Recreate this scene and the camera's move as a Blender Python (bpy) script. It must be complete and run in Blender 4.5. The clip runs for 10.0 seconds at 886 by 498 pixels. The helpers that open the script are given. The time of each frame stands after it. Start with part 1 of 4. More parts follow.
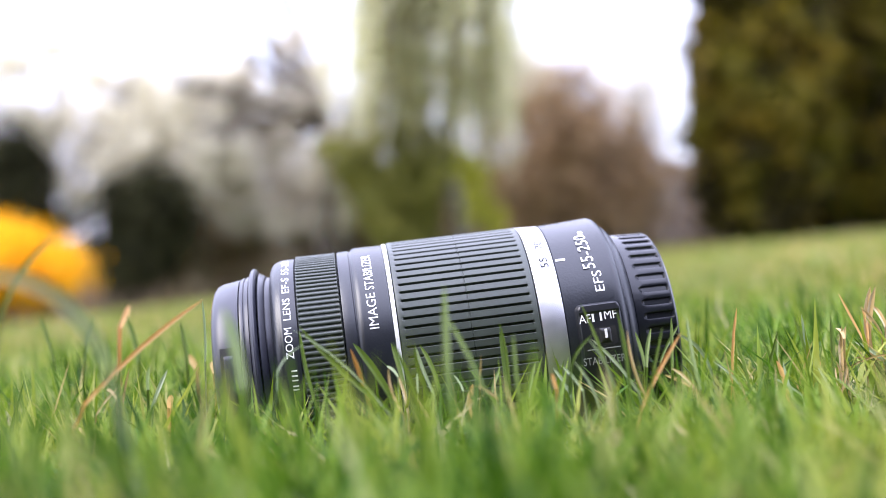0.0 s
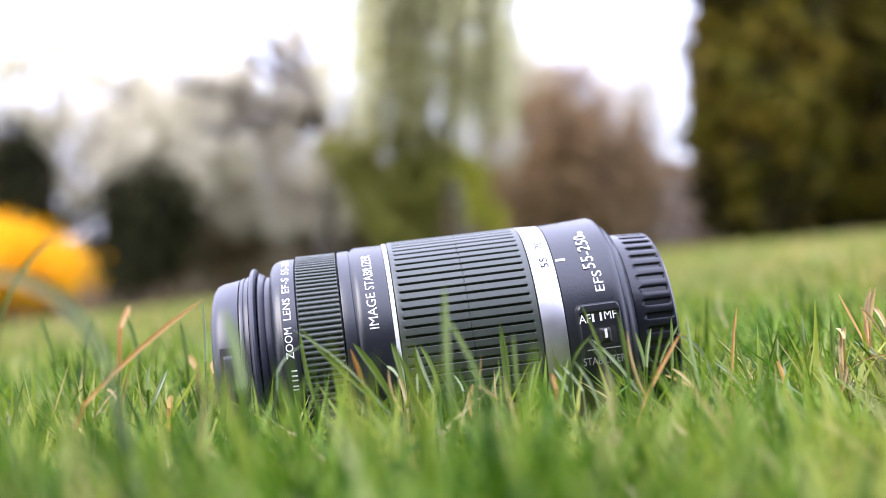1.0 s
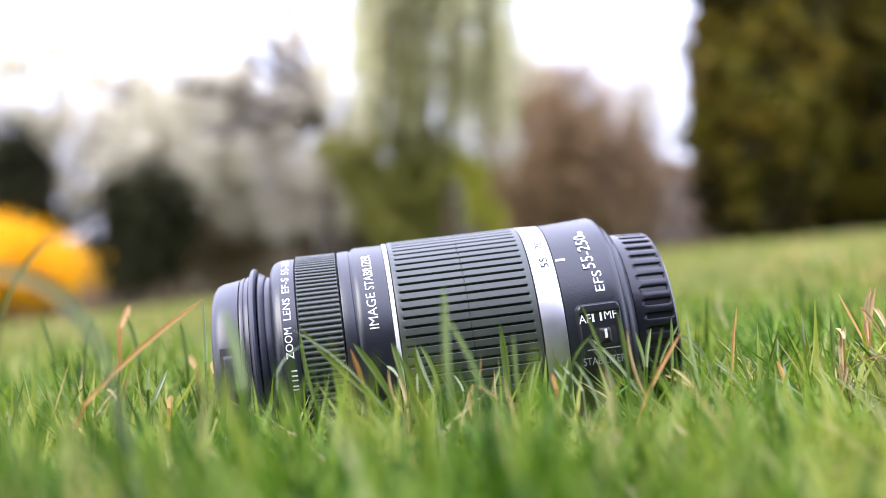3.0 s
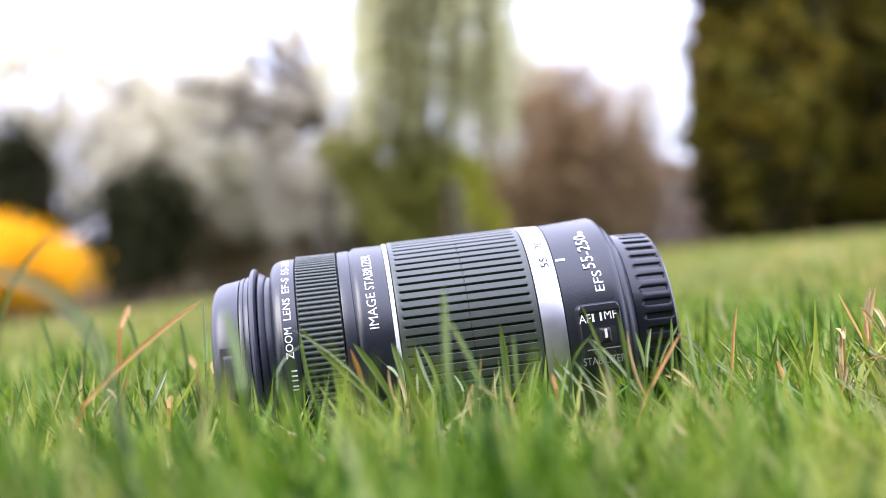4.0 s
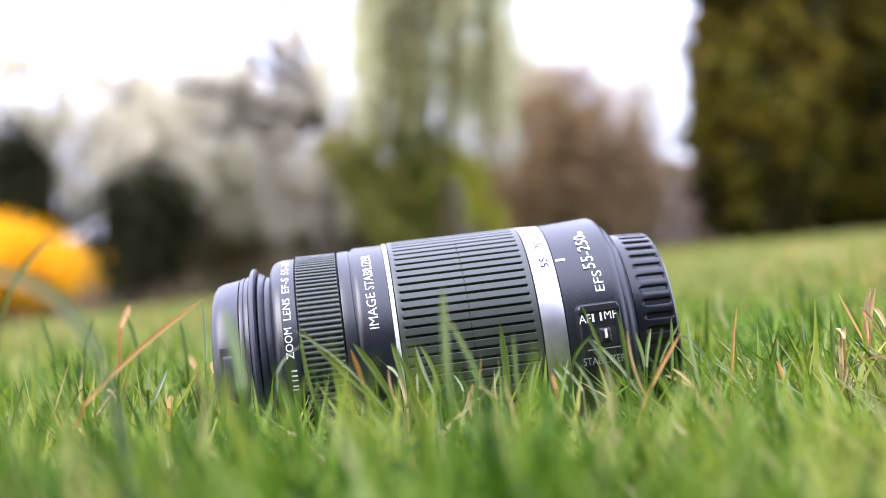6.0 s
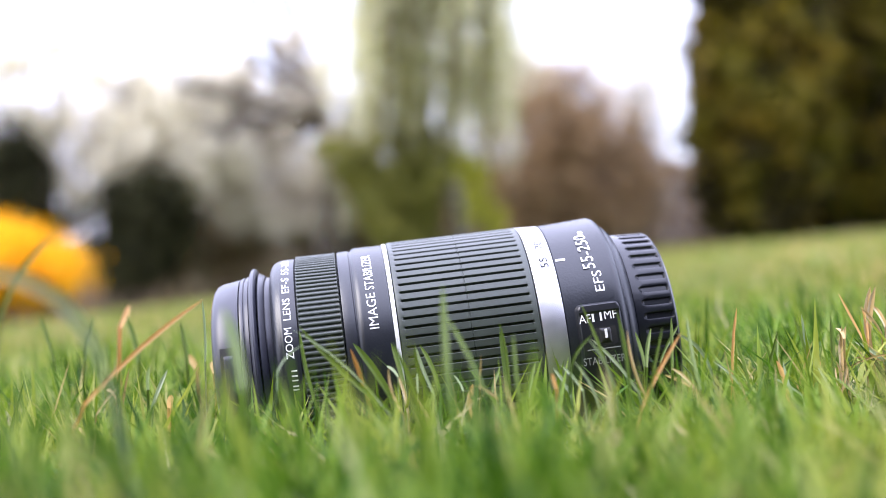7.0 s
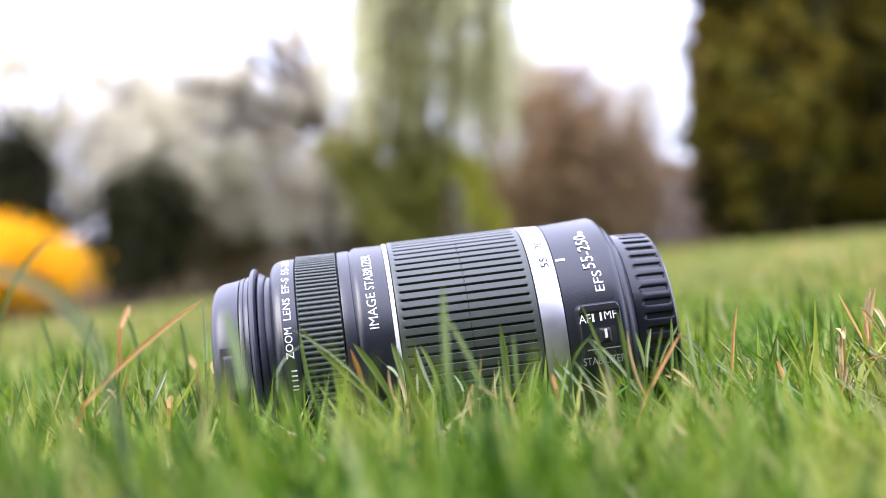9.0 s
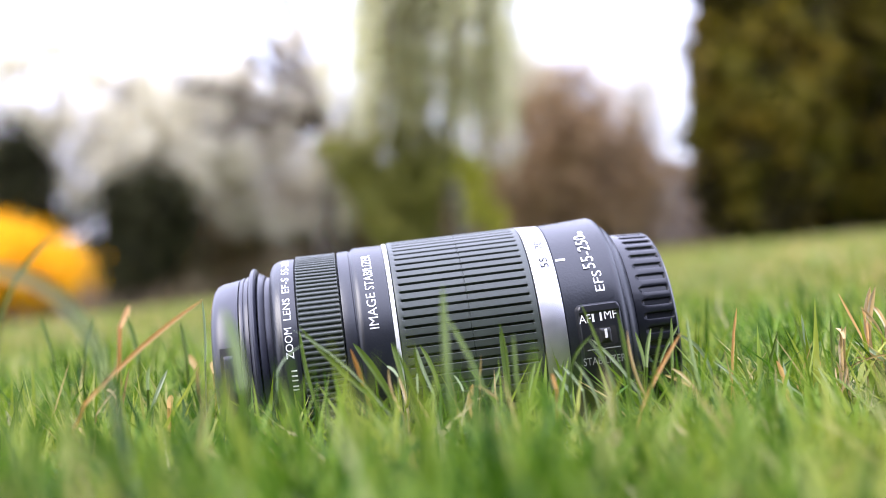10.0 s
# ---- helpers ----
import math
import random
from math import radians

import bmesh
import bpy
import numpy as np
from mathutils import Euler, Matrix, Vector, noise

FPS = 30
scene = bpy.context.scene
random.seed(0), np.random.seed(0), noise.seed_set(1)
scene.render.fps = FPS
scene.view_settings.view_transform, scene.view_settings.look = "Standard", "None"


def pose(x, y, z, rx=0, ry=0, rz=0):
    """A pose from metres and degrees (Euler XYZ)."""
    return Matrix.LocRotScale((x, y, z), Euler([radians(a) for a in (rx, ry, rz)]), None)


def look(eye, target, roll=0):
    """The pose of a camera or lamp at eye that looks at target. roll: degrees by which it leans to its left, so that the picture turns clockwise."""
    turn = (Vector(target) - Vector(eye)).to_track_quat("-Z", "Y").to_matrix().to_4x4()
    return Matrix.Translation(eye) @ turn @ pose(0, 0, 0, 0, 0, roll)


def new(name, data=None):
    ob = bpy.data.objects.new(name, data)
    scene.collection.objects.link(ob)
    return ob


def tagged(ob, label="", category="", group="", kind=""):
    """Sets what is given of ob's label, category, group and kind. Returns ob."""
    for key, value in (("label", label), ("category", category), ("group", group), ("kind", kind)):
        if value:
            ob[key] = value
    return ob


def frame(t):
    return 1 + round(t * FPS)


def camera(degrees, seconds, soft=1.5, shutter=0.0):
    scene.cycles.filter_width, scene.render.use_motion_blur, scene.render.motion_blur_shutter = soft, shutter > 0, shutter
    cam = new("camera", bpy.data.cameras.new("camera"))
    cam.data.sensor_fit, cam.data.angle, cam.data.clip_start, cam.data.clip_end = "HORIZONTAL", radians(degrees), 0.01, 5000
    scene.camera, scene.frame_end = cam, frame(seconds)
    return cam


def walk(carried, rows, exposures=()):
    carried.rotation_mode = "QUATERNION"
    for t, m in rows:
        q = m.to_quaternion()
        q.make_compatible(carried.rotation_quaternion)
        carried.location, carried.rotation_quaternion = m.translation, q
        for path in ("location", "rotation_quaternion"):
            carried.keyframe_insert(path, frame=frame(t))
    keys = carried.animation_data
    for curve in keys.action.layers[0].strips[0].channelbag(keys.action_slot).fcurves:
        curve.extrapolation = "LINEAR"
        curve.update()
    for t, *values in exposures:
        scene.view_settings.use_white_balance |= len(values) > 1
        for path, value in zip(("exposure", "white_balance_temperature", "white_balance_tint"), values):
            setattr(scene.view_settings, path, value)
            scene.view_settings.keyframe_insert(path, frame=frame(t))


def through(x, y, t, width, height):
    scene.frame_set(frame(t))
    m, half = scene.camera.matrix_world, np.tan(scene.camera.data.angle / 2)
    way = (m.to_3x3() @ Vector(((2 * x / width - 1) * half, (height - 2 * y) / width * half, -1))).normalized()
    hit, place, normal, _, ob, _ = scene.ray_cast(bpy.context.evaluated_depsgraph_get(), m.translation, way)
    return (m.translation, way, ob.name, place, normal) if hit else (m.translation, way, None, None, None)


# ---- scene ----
cam = camera(41.0, 10.0, soft=0.5)
ZC = 0.0665                      # height of the lens axis of the filming camera over the soil
cam.data.dof.use_dof = True
cam.data.dof.focus_distance = 0.317
cam.data.dof.aperture_fstop = 7.4
CAM_POSE = pose(0, 0, ZC, 90, 0, 0)
EXPOSURE = 1.05
walk(cam, [(0.0, CAM_POSE), (10.0, CAM_POSE)], [(0.0, EXPOSURE, 6700, 12), (10.0, EXPOSURE, 6700, 12)])

# ---------------------------------------------------------------- light
SUN_EL, SUN_AZ = radians(46), radians(-108)       # azimuth clockwise from +y
world = bpy.data.worlds.new("sky")
scene.world = world
world.use_nodes = True
wt = world.node_tree
wt.nodes.clear()
w_out = wt.nodes.new("ShaderNodeOutputWorld")
w_bg = wt.nodes.new("ShaderNodeBackground")
w_sky = wt.nodes.new("ShaderNodeTexSky")
w_sky.sky_type, w_sky.sun_disc = "NISHITA", False
w_sky.sun_elevation, w_sky.sun_rotation = SUN_EL, SUN_AZ
w_co = wt.nodes.new("ShaderNodeTexCoord")
w_no = wt.nodes.new("ShaderNodeTexNoise")
w_no.inputs["Scale"].default_value, w_no.inputs["Detail"].default_value = 3.2, 6
w_ra = wt.nodes.new("ShaderNodeValToRGB")
w_ra.color_ramp.elements[0].position, w_ra.color_ramp.elements[1].position = 0.40, 0.62
w_ra.color_ramp.elements[0].color = (0.5, 0.5, 0.5, 1)
w_mx = wt.nodes.new("ShaderNodeMix")
w_mx.data_type = "RGBA"
w_mx.inputs["B"].default_value = (8.4, 8.8, 12.4, 1)        # bright thin cloud
wt.links.new(w_co.outputs["Generated"], w_no.inputs["Vector"])
wt.links.new(w_no.outputs["Fac"], w_ra.inputs["Fac"])
wt.links.new(w_ra.outputs["Color"], w_mx.inputs["Factor"])
wt.links.new(w_sky.outputs["Color"], w_mx.inputs["A"])
wt.links.new(w_mx.outputs["Result"], w_bg.inputs["Color"])
# thin overcast: brightest overhead, a third of that at the horizon
w_sep = wt.nodes.new("ShaderNodeSeparateXYZ")
w_grade = wt.nodes.new("ShaderNodeMapRange")
w_grade.inputs["To Min"].default_value, w_grade.inputs["To Max"].default_value = 0.12, 0.38
wt.links.new(w_co.outputs["Generated"], w_sep.inputs["Vector"])
wt.links.new(w_sep.outputs["Z"], w_grade.inputs["Value"])
wt.links.new(w_grade.outputs["Result"], w_bg.inputs["Strength"])
wt.links.new(w_bg.outputs["Background"], w_out.inputs["Surface"])
sun_data = bpy.data.lights.new("sun", "SUN")
sun_data.energy, sun_data.angle, sun_data.color = 1.9, radians(40), (1.0, 0.97, 0.92)
sun = new("sun", sun_data)
sun_dir = Vector((math.sin(SUN_AZ) * math.cos(SUN_EL), math.cos(SUN_AZ) * math.cos(SUN_EL), math.sin(SUN_EL)))
sun.matrix_world = look(sun_dir * 30, (0, 0, 0))


# ---------------------------------------------------------------- materials
def material(name, base, rough=0.5, metal=0.0, spec=0.5, grain=0.0, grain_scale=200.0, tint=0.0, tint_scale=8.0, rough_var=0.0):
    """Principled surface with fine relief and a slow drift of tone."""
    m = bpy.data.materials.new(name)
    m.use_nodes = True
    nt = m.node_tree
    b = nt.nodes["Principled BSDF"]
    b.inputs["Base Color"].default_value = (*base, 1)
    b.inputs["Roughness"].default_value = rough
    b.inputs["Metallic"].default_value = metal
    b.inputs["Specular IOR Level"].default_value = spec
    co = nt.nodes.new("ShaderNodeTexCoord")
    if grain:
        n = nt.nodes.new("ShaderNodeTexNoise")
        n.inputs["Scale"].default_value, n.inputs["Detail"].default_value = grain_scale, 3
        bump = nt.nodes.new("ShaderNodeBump")
        bump.inputs["Strength"].default_value = grain
        bump.inputs["Distance"].default_value = 0.3 / grain_scale
        nt.links.new(co.outputs["Object"], n.inputs["Vector"])
        nt.links.new(n.outputs["Fac"], bump.inputs["Height"])
        nt.links.new(bump.outputs["Normal"], b.inputs["Normal"])
    if tint or rough_var:
        n2 = nt.nodes.new("ShaderNodeTexNoise")
        n2.inputs["Scale"].default_value, n2.inputs["Detail"].default_value = tint_scale, 5
        nt.links.new(co.outputs["Object"], n2.inputs["Vector"])
        if tint:
            mx = nt.nodes.new("ShaderNodeMix")
            mx.data_type = "RGBA"
            mx.inputs["A"].default_value = (*[c * (1 - tint) for c in base], 1)
            mx.inputs["B"].default_value = (*[min(1, c * (1 + tint)) for c in base], 1)
            nt.links.new(n2.outputs["Fac"], mx.inputs["Factor"])
            nt.links.new(mx.outputs["Result"], b.inputs["Base Color"])
        if rough_var:
            mr = nt.nodes.new("ShaderNodeMapRange")
            mr.inputs["To Min"].default_value, mr.inputs["To Max"].default_value = rough - rough_var, rough + rough_var
            nt.links.new(n2.outputs["Fac"], mr.inputs["Value"])
            nt.links.new(mr.outputs["Result"], b.inputs["Roughness"])
    return m


def leaf_material(name, colours, through=0.4, gloss=0.25, rough=0.45, patchy=0.0, drift_scale=20):
    """Thin leaf: each leaf takes a tone of its own from the ramp, and light passes through it."""
    m = bpy.data.materials.new(name)
    m.use_nodes = True
    nt = m.node_tree
    nt.nodes.clear()
    out = nt.nodes.new("ShaderNodeOutputMaterial")
    geo = nt.nodes.new("ShaderNodeNewGeometry")
    ramp = nt.nodes.new("ShaderNodeValToRGB")
    els = ramp.color_ramp.elements
    while len(els) < len(colours):
        els.new(0.5)
    for e, (p, c) in zip(els, colours):
        e.position, e.color = p, (*c, 1)
    nt.links.new(geo.outputs["Random Per Island"], ramp.inputs["Fac"])
    b = nt.nodes.new("ShaderNodeBsdfPrincipled")
    b.inputs["Roughness"].default_value = rough
    b.inputs["Specular IOR Level"].default_value = gloss
    tr = nt.nodes.new("ShaderNodeBsdfTranslucent")
    mix = nt.nodes.new("ShaderNodeMixShader")
    mix.inputs["Fac"].default_value = through
    tone = ramp.outputs["Color"]
    if patchy:                       # drifts of yellower and bluer growth across the lawn
        co = nt.nodes.new("ShaderNodeTexCoord")
        n = nt.nodes.new("ShaderNodeTexNoise")
        n.inputs["Scale"].default_value, n.inputs["Detail"].default_value = drift_scale, 3
        nt.links.new(co.outputs["Object"], n.inputs["Vector"])
        drift = nt.nodes.new("ShaderNodeValToRGB")
        drift.color_ramp.elements[0].position, drift.color_ramp.elements[0].color = 0.36, (0.66, 0.88, 0.75, 1)
        drift.color_ramp.elements[1].position, drift.color_ramp.elements[1].color = 0.64, (1.60, 1.08, 1.1, 1)
        nt.links.new(n.outputs["Fac"], drift.inputs["Fac"])
        mul = nt.nodes.new("ShaderNodeMix")
        mul.data_type, mul.blend_type = "RGBA", "MULTIPLY"
        mul.inputs["Factor"].default_value = patchy
        nt.links.new(tone, mul.inputs["A"])
        nt.links.new(drift.outputs["Color"], mul.inputs["B"])
        tone = mul.outputs["Result"]
    nt.links.new(tone, b.inputs["Base Color"])
    nt.links.new(tone, tr.inputs["Color"])
    nt.links.new(b.outputs["BSDF"], mix.inputs[1])
    nt.links.new(tr.outputs["BSDF"], mix.inputs[2])
    nt.links.new(mix.outputs["Shader"], out.inputs["Surface"])
    return m


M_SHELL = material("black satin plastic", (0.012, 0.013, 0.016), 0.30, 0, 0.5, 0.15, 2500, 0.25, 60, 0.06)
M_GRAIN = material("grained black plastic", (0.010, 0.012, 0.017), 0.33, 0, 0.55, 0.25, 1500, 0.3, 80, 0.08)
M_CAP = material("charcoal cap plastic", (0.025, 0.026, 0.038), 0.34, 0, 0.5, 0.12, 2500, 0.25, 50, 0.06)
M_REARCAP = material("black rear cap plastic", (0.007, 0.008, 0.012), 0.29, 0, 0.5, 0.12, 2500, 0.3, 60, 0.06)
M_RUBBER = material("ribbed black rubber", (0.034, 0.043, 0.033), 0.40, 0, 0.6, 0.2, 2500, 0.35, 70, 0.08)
M_SILVER = material("satin silver paint", (0.56, 0.56, 0.57), 0.38, 0.92, 0.5, 0.4, 3200, 0.12, 300, 0.05)
M_CHROME = material("polished silver line", (0.86, 0.86, 0.86), 0.34, 0.45, 0.5, 0.05, 900, 0.05, 80)
M_PRINT = material("white print", (0.82, 0.82, 0.82), 0.5)
M_PRINT_GREY = material("grey print", (0.045, 0.045, 0.05), 0.8, 0, 0.1)
M_PRINT_DIM = material("dull grey print", (0.30, 0.30, 0.30), 0.5)
M_DARK = material("dark gap", (0.006, 0.006, 0.006), 0.7)
M_SWITCH = material("switch plastic", (0.02, 0.02, 0.02), 0.35, 0, 0.5, 0.3, 1500)

M_SOIL = material("soil and moss", (0.095, 0.130, 0.022), 0.9, 0, 0.2, 0.8, 60, 0.6, 2.5)
M_GRASS = leaf_material("lawn grass", [(0.0, (0.016, 0.052, 0.004)), (0.28, (0.058, 0.138, 0.008)), (0.55, (0.146, 0.238, 0.018)),
                                       (0.80, (0.245, 0.335, 0.046)), (0.97, (0.31, 0.39, 0.11)), (1.0, (0.44, 0.43, 0.18))], 0.42, 0.16, 0.42, 0.6, 20)
M_GRASS_DEEP = leaf_material("broad grass leaf", [(0.0, (0.014, 0.052, 0.003)), (0.6, (0.048, 0.120, 0.006)), (1.0, (0.10, 0.185, 0.010))], 0.4, 0.10, 0.5)
M_LAWN_FAR = leaf_material("distant lawn grass", [(0.0, (0.06, 0.112, 0.008)), (0.4, (0.155, 0.205, 0.024)), (0.75, (0.28, 0.285, 0.075)), (1.0, (0.46, 0.38, 0.19))], 0.4, 0.2, 0.5, 0.5, 5)
M_STRAW = leaf_material("straw", [(0.0, (0.40, 0.27, 0.10)), (0.5, (0.54, 0.41, 0.20)), (1.0, (0.66, 0.56, 0.36))], 0.3, 0.15, 0.55)
M_ORANGE = leaf_material("dry orange blade", [(0.0, (0.62, 0.36, 0.13)), (1.0, (0.72, 0.50, 0.24))], 0.45, 0.12, 0.55)
M_GREENBLADE = leaf_material("fresh blade", [(0.0, (0.12, 0.20, 0.03)), (1.0, (0.19, 0.26, 0.055))], 0.42, 0.4, 0.4)
M_PALEBLADE = leaf_material("pale blade", [(0.0, (0.27, 0.35, 0.18)), (1.0, (0.38, 0.45, 0.28))], 0.45, 0.4, 0.4)
M_ARCHBLADE = leaf_material("bleached blade", [(0.0, (0.42, 0.48, 0.32)), (1.0, (0.52, 0.57, 0.42))], 0.45, 0.4, 0.4)
M_BARK = material("bark", (0.085, 0.068, 0.055), 0.85, 0, 0.2, 0.9, 25, 0.5, 6)
M_BARK_LIGHT = material("grey bark", (0.16, 0.14, 0.125), 0.85, 0, 0.2, 0.9, 25, 0.5, 6)
M_CONIFER = leaf_material("conifer spray", [(0.0, (0.055, 0.047, 0.003)), (0.5, (0.125, 0.105, 0.007)), (0.85, (0.22, 0.18, 0.013)), (1.0, (0.22, 0.16, 0.03))], 0.3, 0.2, 0.6, 0.4, 1.6)
M_BLOSSOM = leaf_material("white blossom", [(0.0, (0.62, 0.56, 0.40)), (0.5, (0.80, 0.76, 0.60)), (1.0, (0.90, 0.88, 0.78))], 0.52, 0.2, 0.6)
M_BLOSSOM_DULL = leaf_material("fading blossom", [(0.0, (0.46, 0.39, 0.28)), (0.5, (0.74, 0.68, 0.54)), (1.0, (0.90, 0.86, 0.76))], 0.5, 0.2, 0.6)
M_FORSYTHIA = leaf_material("forsythia flower", [(0.0, (0.72, 0.34, 0.006)), (0.5, (0.86, 0.46, 0.010)), (1.0, (0.92, 0.56, 0.02))], 0.4, 0.2, 0.6)
M_WILLOW = leaf_material("willow leaf", [(0.0, (0.38, 0.39, 0.12)), (0.5, (0.68, 0.66, 0.38)), (1.0, (0.90, 0.86, 0.68))], 0.55, 0.2, 0.6)
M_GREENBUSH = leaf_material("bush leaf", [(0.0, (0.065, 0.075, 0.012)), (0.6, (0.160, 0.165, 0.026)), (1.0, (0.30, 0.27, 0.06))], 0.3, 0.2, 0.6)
M_LIME = leaf_material("lime leaf", [(0.0, (0.20, 0.22, 0.015)), (1.0, (0.36, 0.36, 0.03))], 0.4, 0.2, 0.6)
M_RUSSET = leaf_material("russet leaf", [(0.0, (0.18, 0.110, 0.050)), (0.6, (0.37, 0.240, 0.120)), (1.0, (0.54, 0.37, 0.21))], 0.4, 0.2, 0.6)
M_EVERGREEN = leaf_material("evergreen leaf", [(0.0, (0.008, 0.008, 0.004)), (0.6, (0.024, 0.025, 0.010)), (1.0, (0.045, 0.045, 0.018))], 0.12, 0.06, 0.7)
M_CONIFER_SHADE = leaf_material("shaded inner conifer foliage", [(0.0, (0.010, 0.009, 0.003)), (1.0, (0.045, 0.036, 0.009))], 0.15, 0.1, 0.7)
M_FENCE = material("weathered fence board", (0.135, 0.092, 0.068), 0.85, 0, 0.2, 0.8, 40, 0.35, 5)
M_HEDGE = leaf_material("bare hedge twig leaf", [(0.0, (0.17, 0.120, 0.07)), (0.6, (0.31, 0.23, 0.14)), (1.0, (0.46, 0.37, 0.25))], 0.4, 0.2, 0.6)


# ---------------------------------------------------------------- mesh helpers
def finish(name, me, mat, parent=None, label="", smooth=True, sharp=35):
    me.materials.append(mat)
    if smooth:
        me.shade_smooth()
        if sharp:
            me.set_sharp_from_angle(angle=radians(sharp))
    ob = new(name, me)
    if parent is not None:
        ob.parent = parent
    if label:
        ob["label"] = label
    return ob


def part(name, bm, mat, parent, label="", smooth=True, sharp=35):
    me = bpy.data.meshes.new(name)
    bmesh.ops.recalc_face_normals(bm, faces=bm.faces)
    bm.to_mesh(me)
    bm.free()
    return finish(name, me, mat, parent, label, smooth, sharp)


def mesh_from(name, verts, faces, mat, parent=None, label="", smooth=True, sharp=0):
    """verts: n x 3 array; faces: m x k array of one face size."""
    me = bpy.data.meshes.new(name)
    verts = np.asarray(verts, dtype=np.float32)
    faces = np.asarray(faces, dtype=np.int32)
    k = faces.shape[1]
    me.vertices.add(len(verts))
    me.vertices.foreach_set("co", verts.ravel())
    me.loops.add(faces.size)
    me.loops.foreach_set("vertex_index", faces.ravel())
    me.polygons.add(len(faces))
    me.polygons.foreach_set("loop_start", np.arange(0, faces.size, k, dtype=np.int32))
    me.update(calc_edges=True)
    me.validate()
    return finish(name, me, mat, parent, label, smooth, sharp)


def true_size(s, r):
    """The lens's drawing sizes (s, r) brought to its true length and girth; millimetres."""
    s2 = np.interp(s, [-86.9, -84, -79.2, -75.2, -63.3, -51.2, -38.2, 0, 7.2, 22, 25.2, 28.7, 42.2], [-89.8, -86.9, -81.5, -77.4, -65.2, -53.15, -39.65, -0.2, 6.55, 20.9, 24.0, 26.9, 38.9])
    return float(s2), float(r + np.interp(s, [-86.9, -75, -63, -51, -38, 0, 7.2, 22, 28.7, 42], [1.5, 1.34, 1.1, 0.85, 0.5, -0.15, -0.38, -0.7, -0.9, -1.1]))


def revolve(profile, seg=128):
    """A closed turned body about the x axis; profile in millimetres (s, r)."""
    bm = bmesh.new()
    rings = []
    for s, r in profile:
        if r > 1e-6:
            s, r = true_size(s, r)
        else:
            s = true_size(s, 0)[0]
        if r < 1e-6:
            rings.append([bm.verts.new((s / 1000, 0, 0))])
        else:
            rings.append([bm.verts.new((s / 1000, -r / 1000 * math.sin(2 * math.pi * i / seg), r / 1000 * math.cos(2 * math.pi * i / seg))) for i in range(seg)])
    for a, b in zip(rings, rings[1:]):
        for i in range(seg):
            j = (i + 1) % seg
            if len(a) == 1 and len(b) == 1:
                continue
            if len(a) == 1:
                bm.faces.new((a[0], b[i], b[j]))
            elif len(b) == 1:
                bm.faces.new((a[i], a[j], b[0]))
            else:
                bm.faces.new((a[i], a[j], b[j], b[i]))
    return bm


def ribbed(s_rows, angles, radius):
    """A ring on the x axis whose radius varies with s and angle; millimetres, radians."""
    bm = bmesh.new()
    rings = []
    for s in s_rows:
        ring = []
        for k, a in enumerate(angles):
            s2, r = true_size(s, radius(s, k))
            ring.append(bm.verts.new((s2 / 1000, -r / 1000 * math.sin(a), r / 1000 * math.cos(a))))
        rings.append(ring)
    n = len(angles)
    for a, b in zip(rings, rings[1:]):
        for i in range(n):
            j = (i + 1) % n
            bm.faces.new((a[i], a[j], b[j], b[i]))
    return bm


# ---------------------------------------------------------------- ground
def lawn_plane(x, y):
    return 0.09 * 20 * np.tanh(np.asarray(x) / 20) - 0.0137 * 34 * np.tanh((np.asarray(y) - 0.34) / 34)


def ground_z(x, y):
    """The lawn's slope, with the dip of its far low corner."""
    x, y = np.asarray(x), np.asarray(y)
    return lawn_plane(x, y) - 0.66 * np.tanh(0.15 * np.clip(-x - 0.5, 0, None)) * np.clip(y / 15.9, 0, 1)


def build_ground():
    u = np.linspace(-1, 1, 161)
    ax = np.sinh(u * 9.2) / np.sinh(9.2) * 600
    X, Y = np.meshgrid(ax, ax + 0.3, indexing="ij")
    Z = ground_z(X, Y)
    R = np.hypot(X, Y - 0.3)
    bump = np.array([noise.noise((x * 9, y * 9, 0)) for x, y in zip(X.ravel(), Y.ravel())]).reshape(X.shape)
    Z = Z + bump * np.clip((R - 0.12) * 0.03, 0, 0.01)
    n = len(ax)
    idx = np.arange(n * n).reshape(n, n)
    f = np.stack([idx[:-1, :-1], idx[1:, :-1], idx[1:, 1:], idx[:-1, 1:]], -1).reshape(-1, 4)
    ob = mesh_from("ground", np.stack([X, Y, Z], -1).reshape(-1, 3), f, M_SOIL)
    tagged(ob, "mossy lawn soil sloping gently under the grass", "ground", kind="structure")


build_ground()


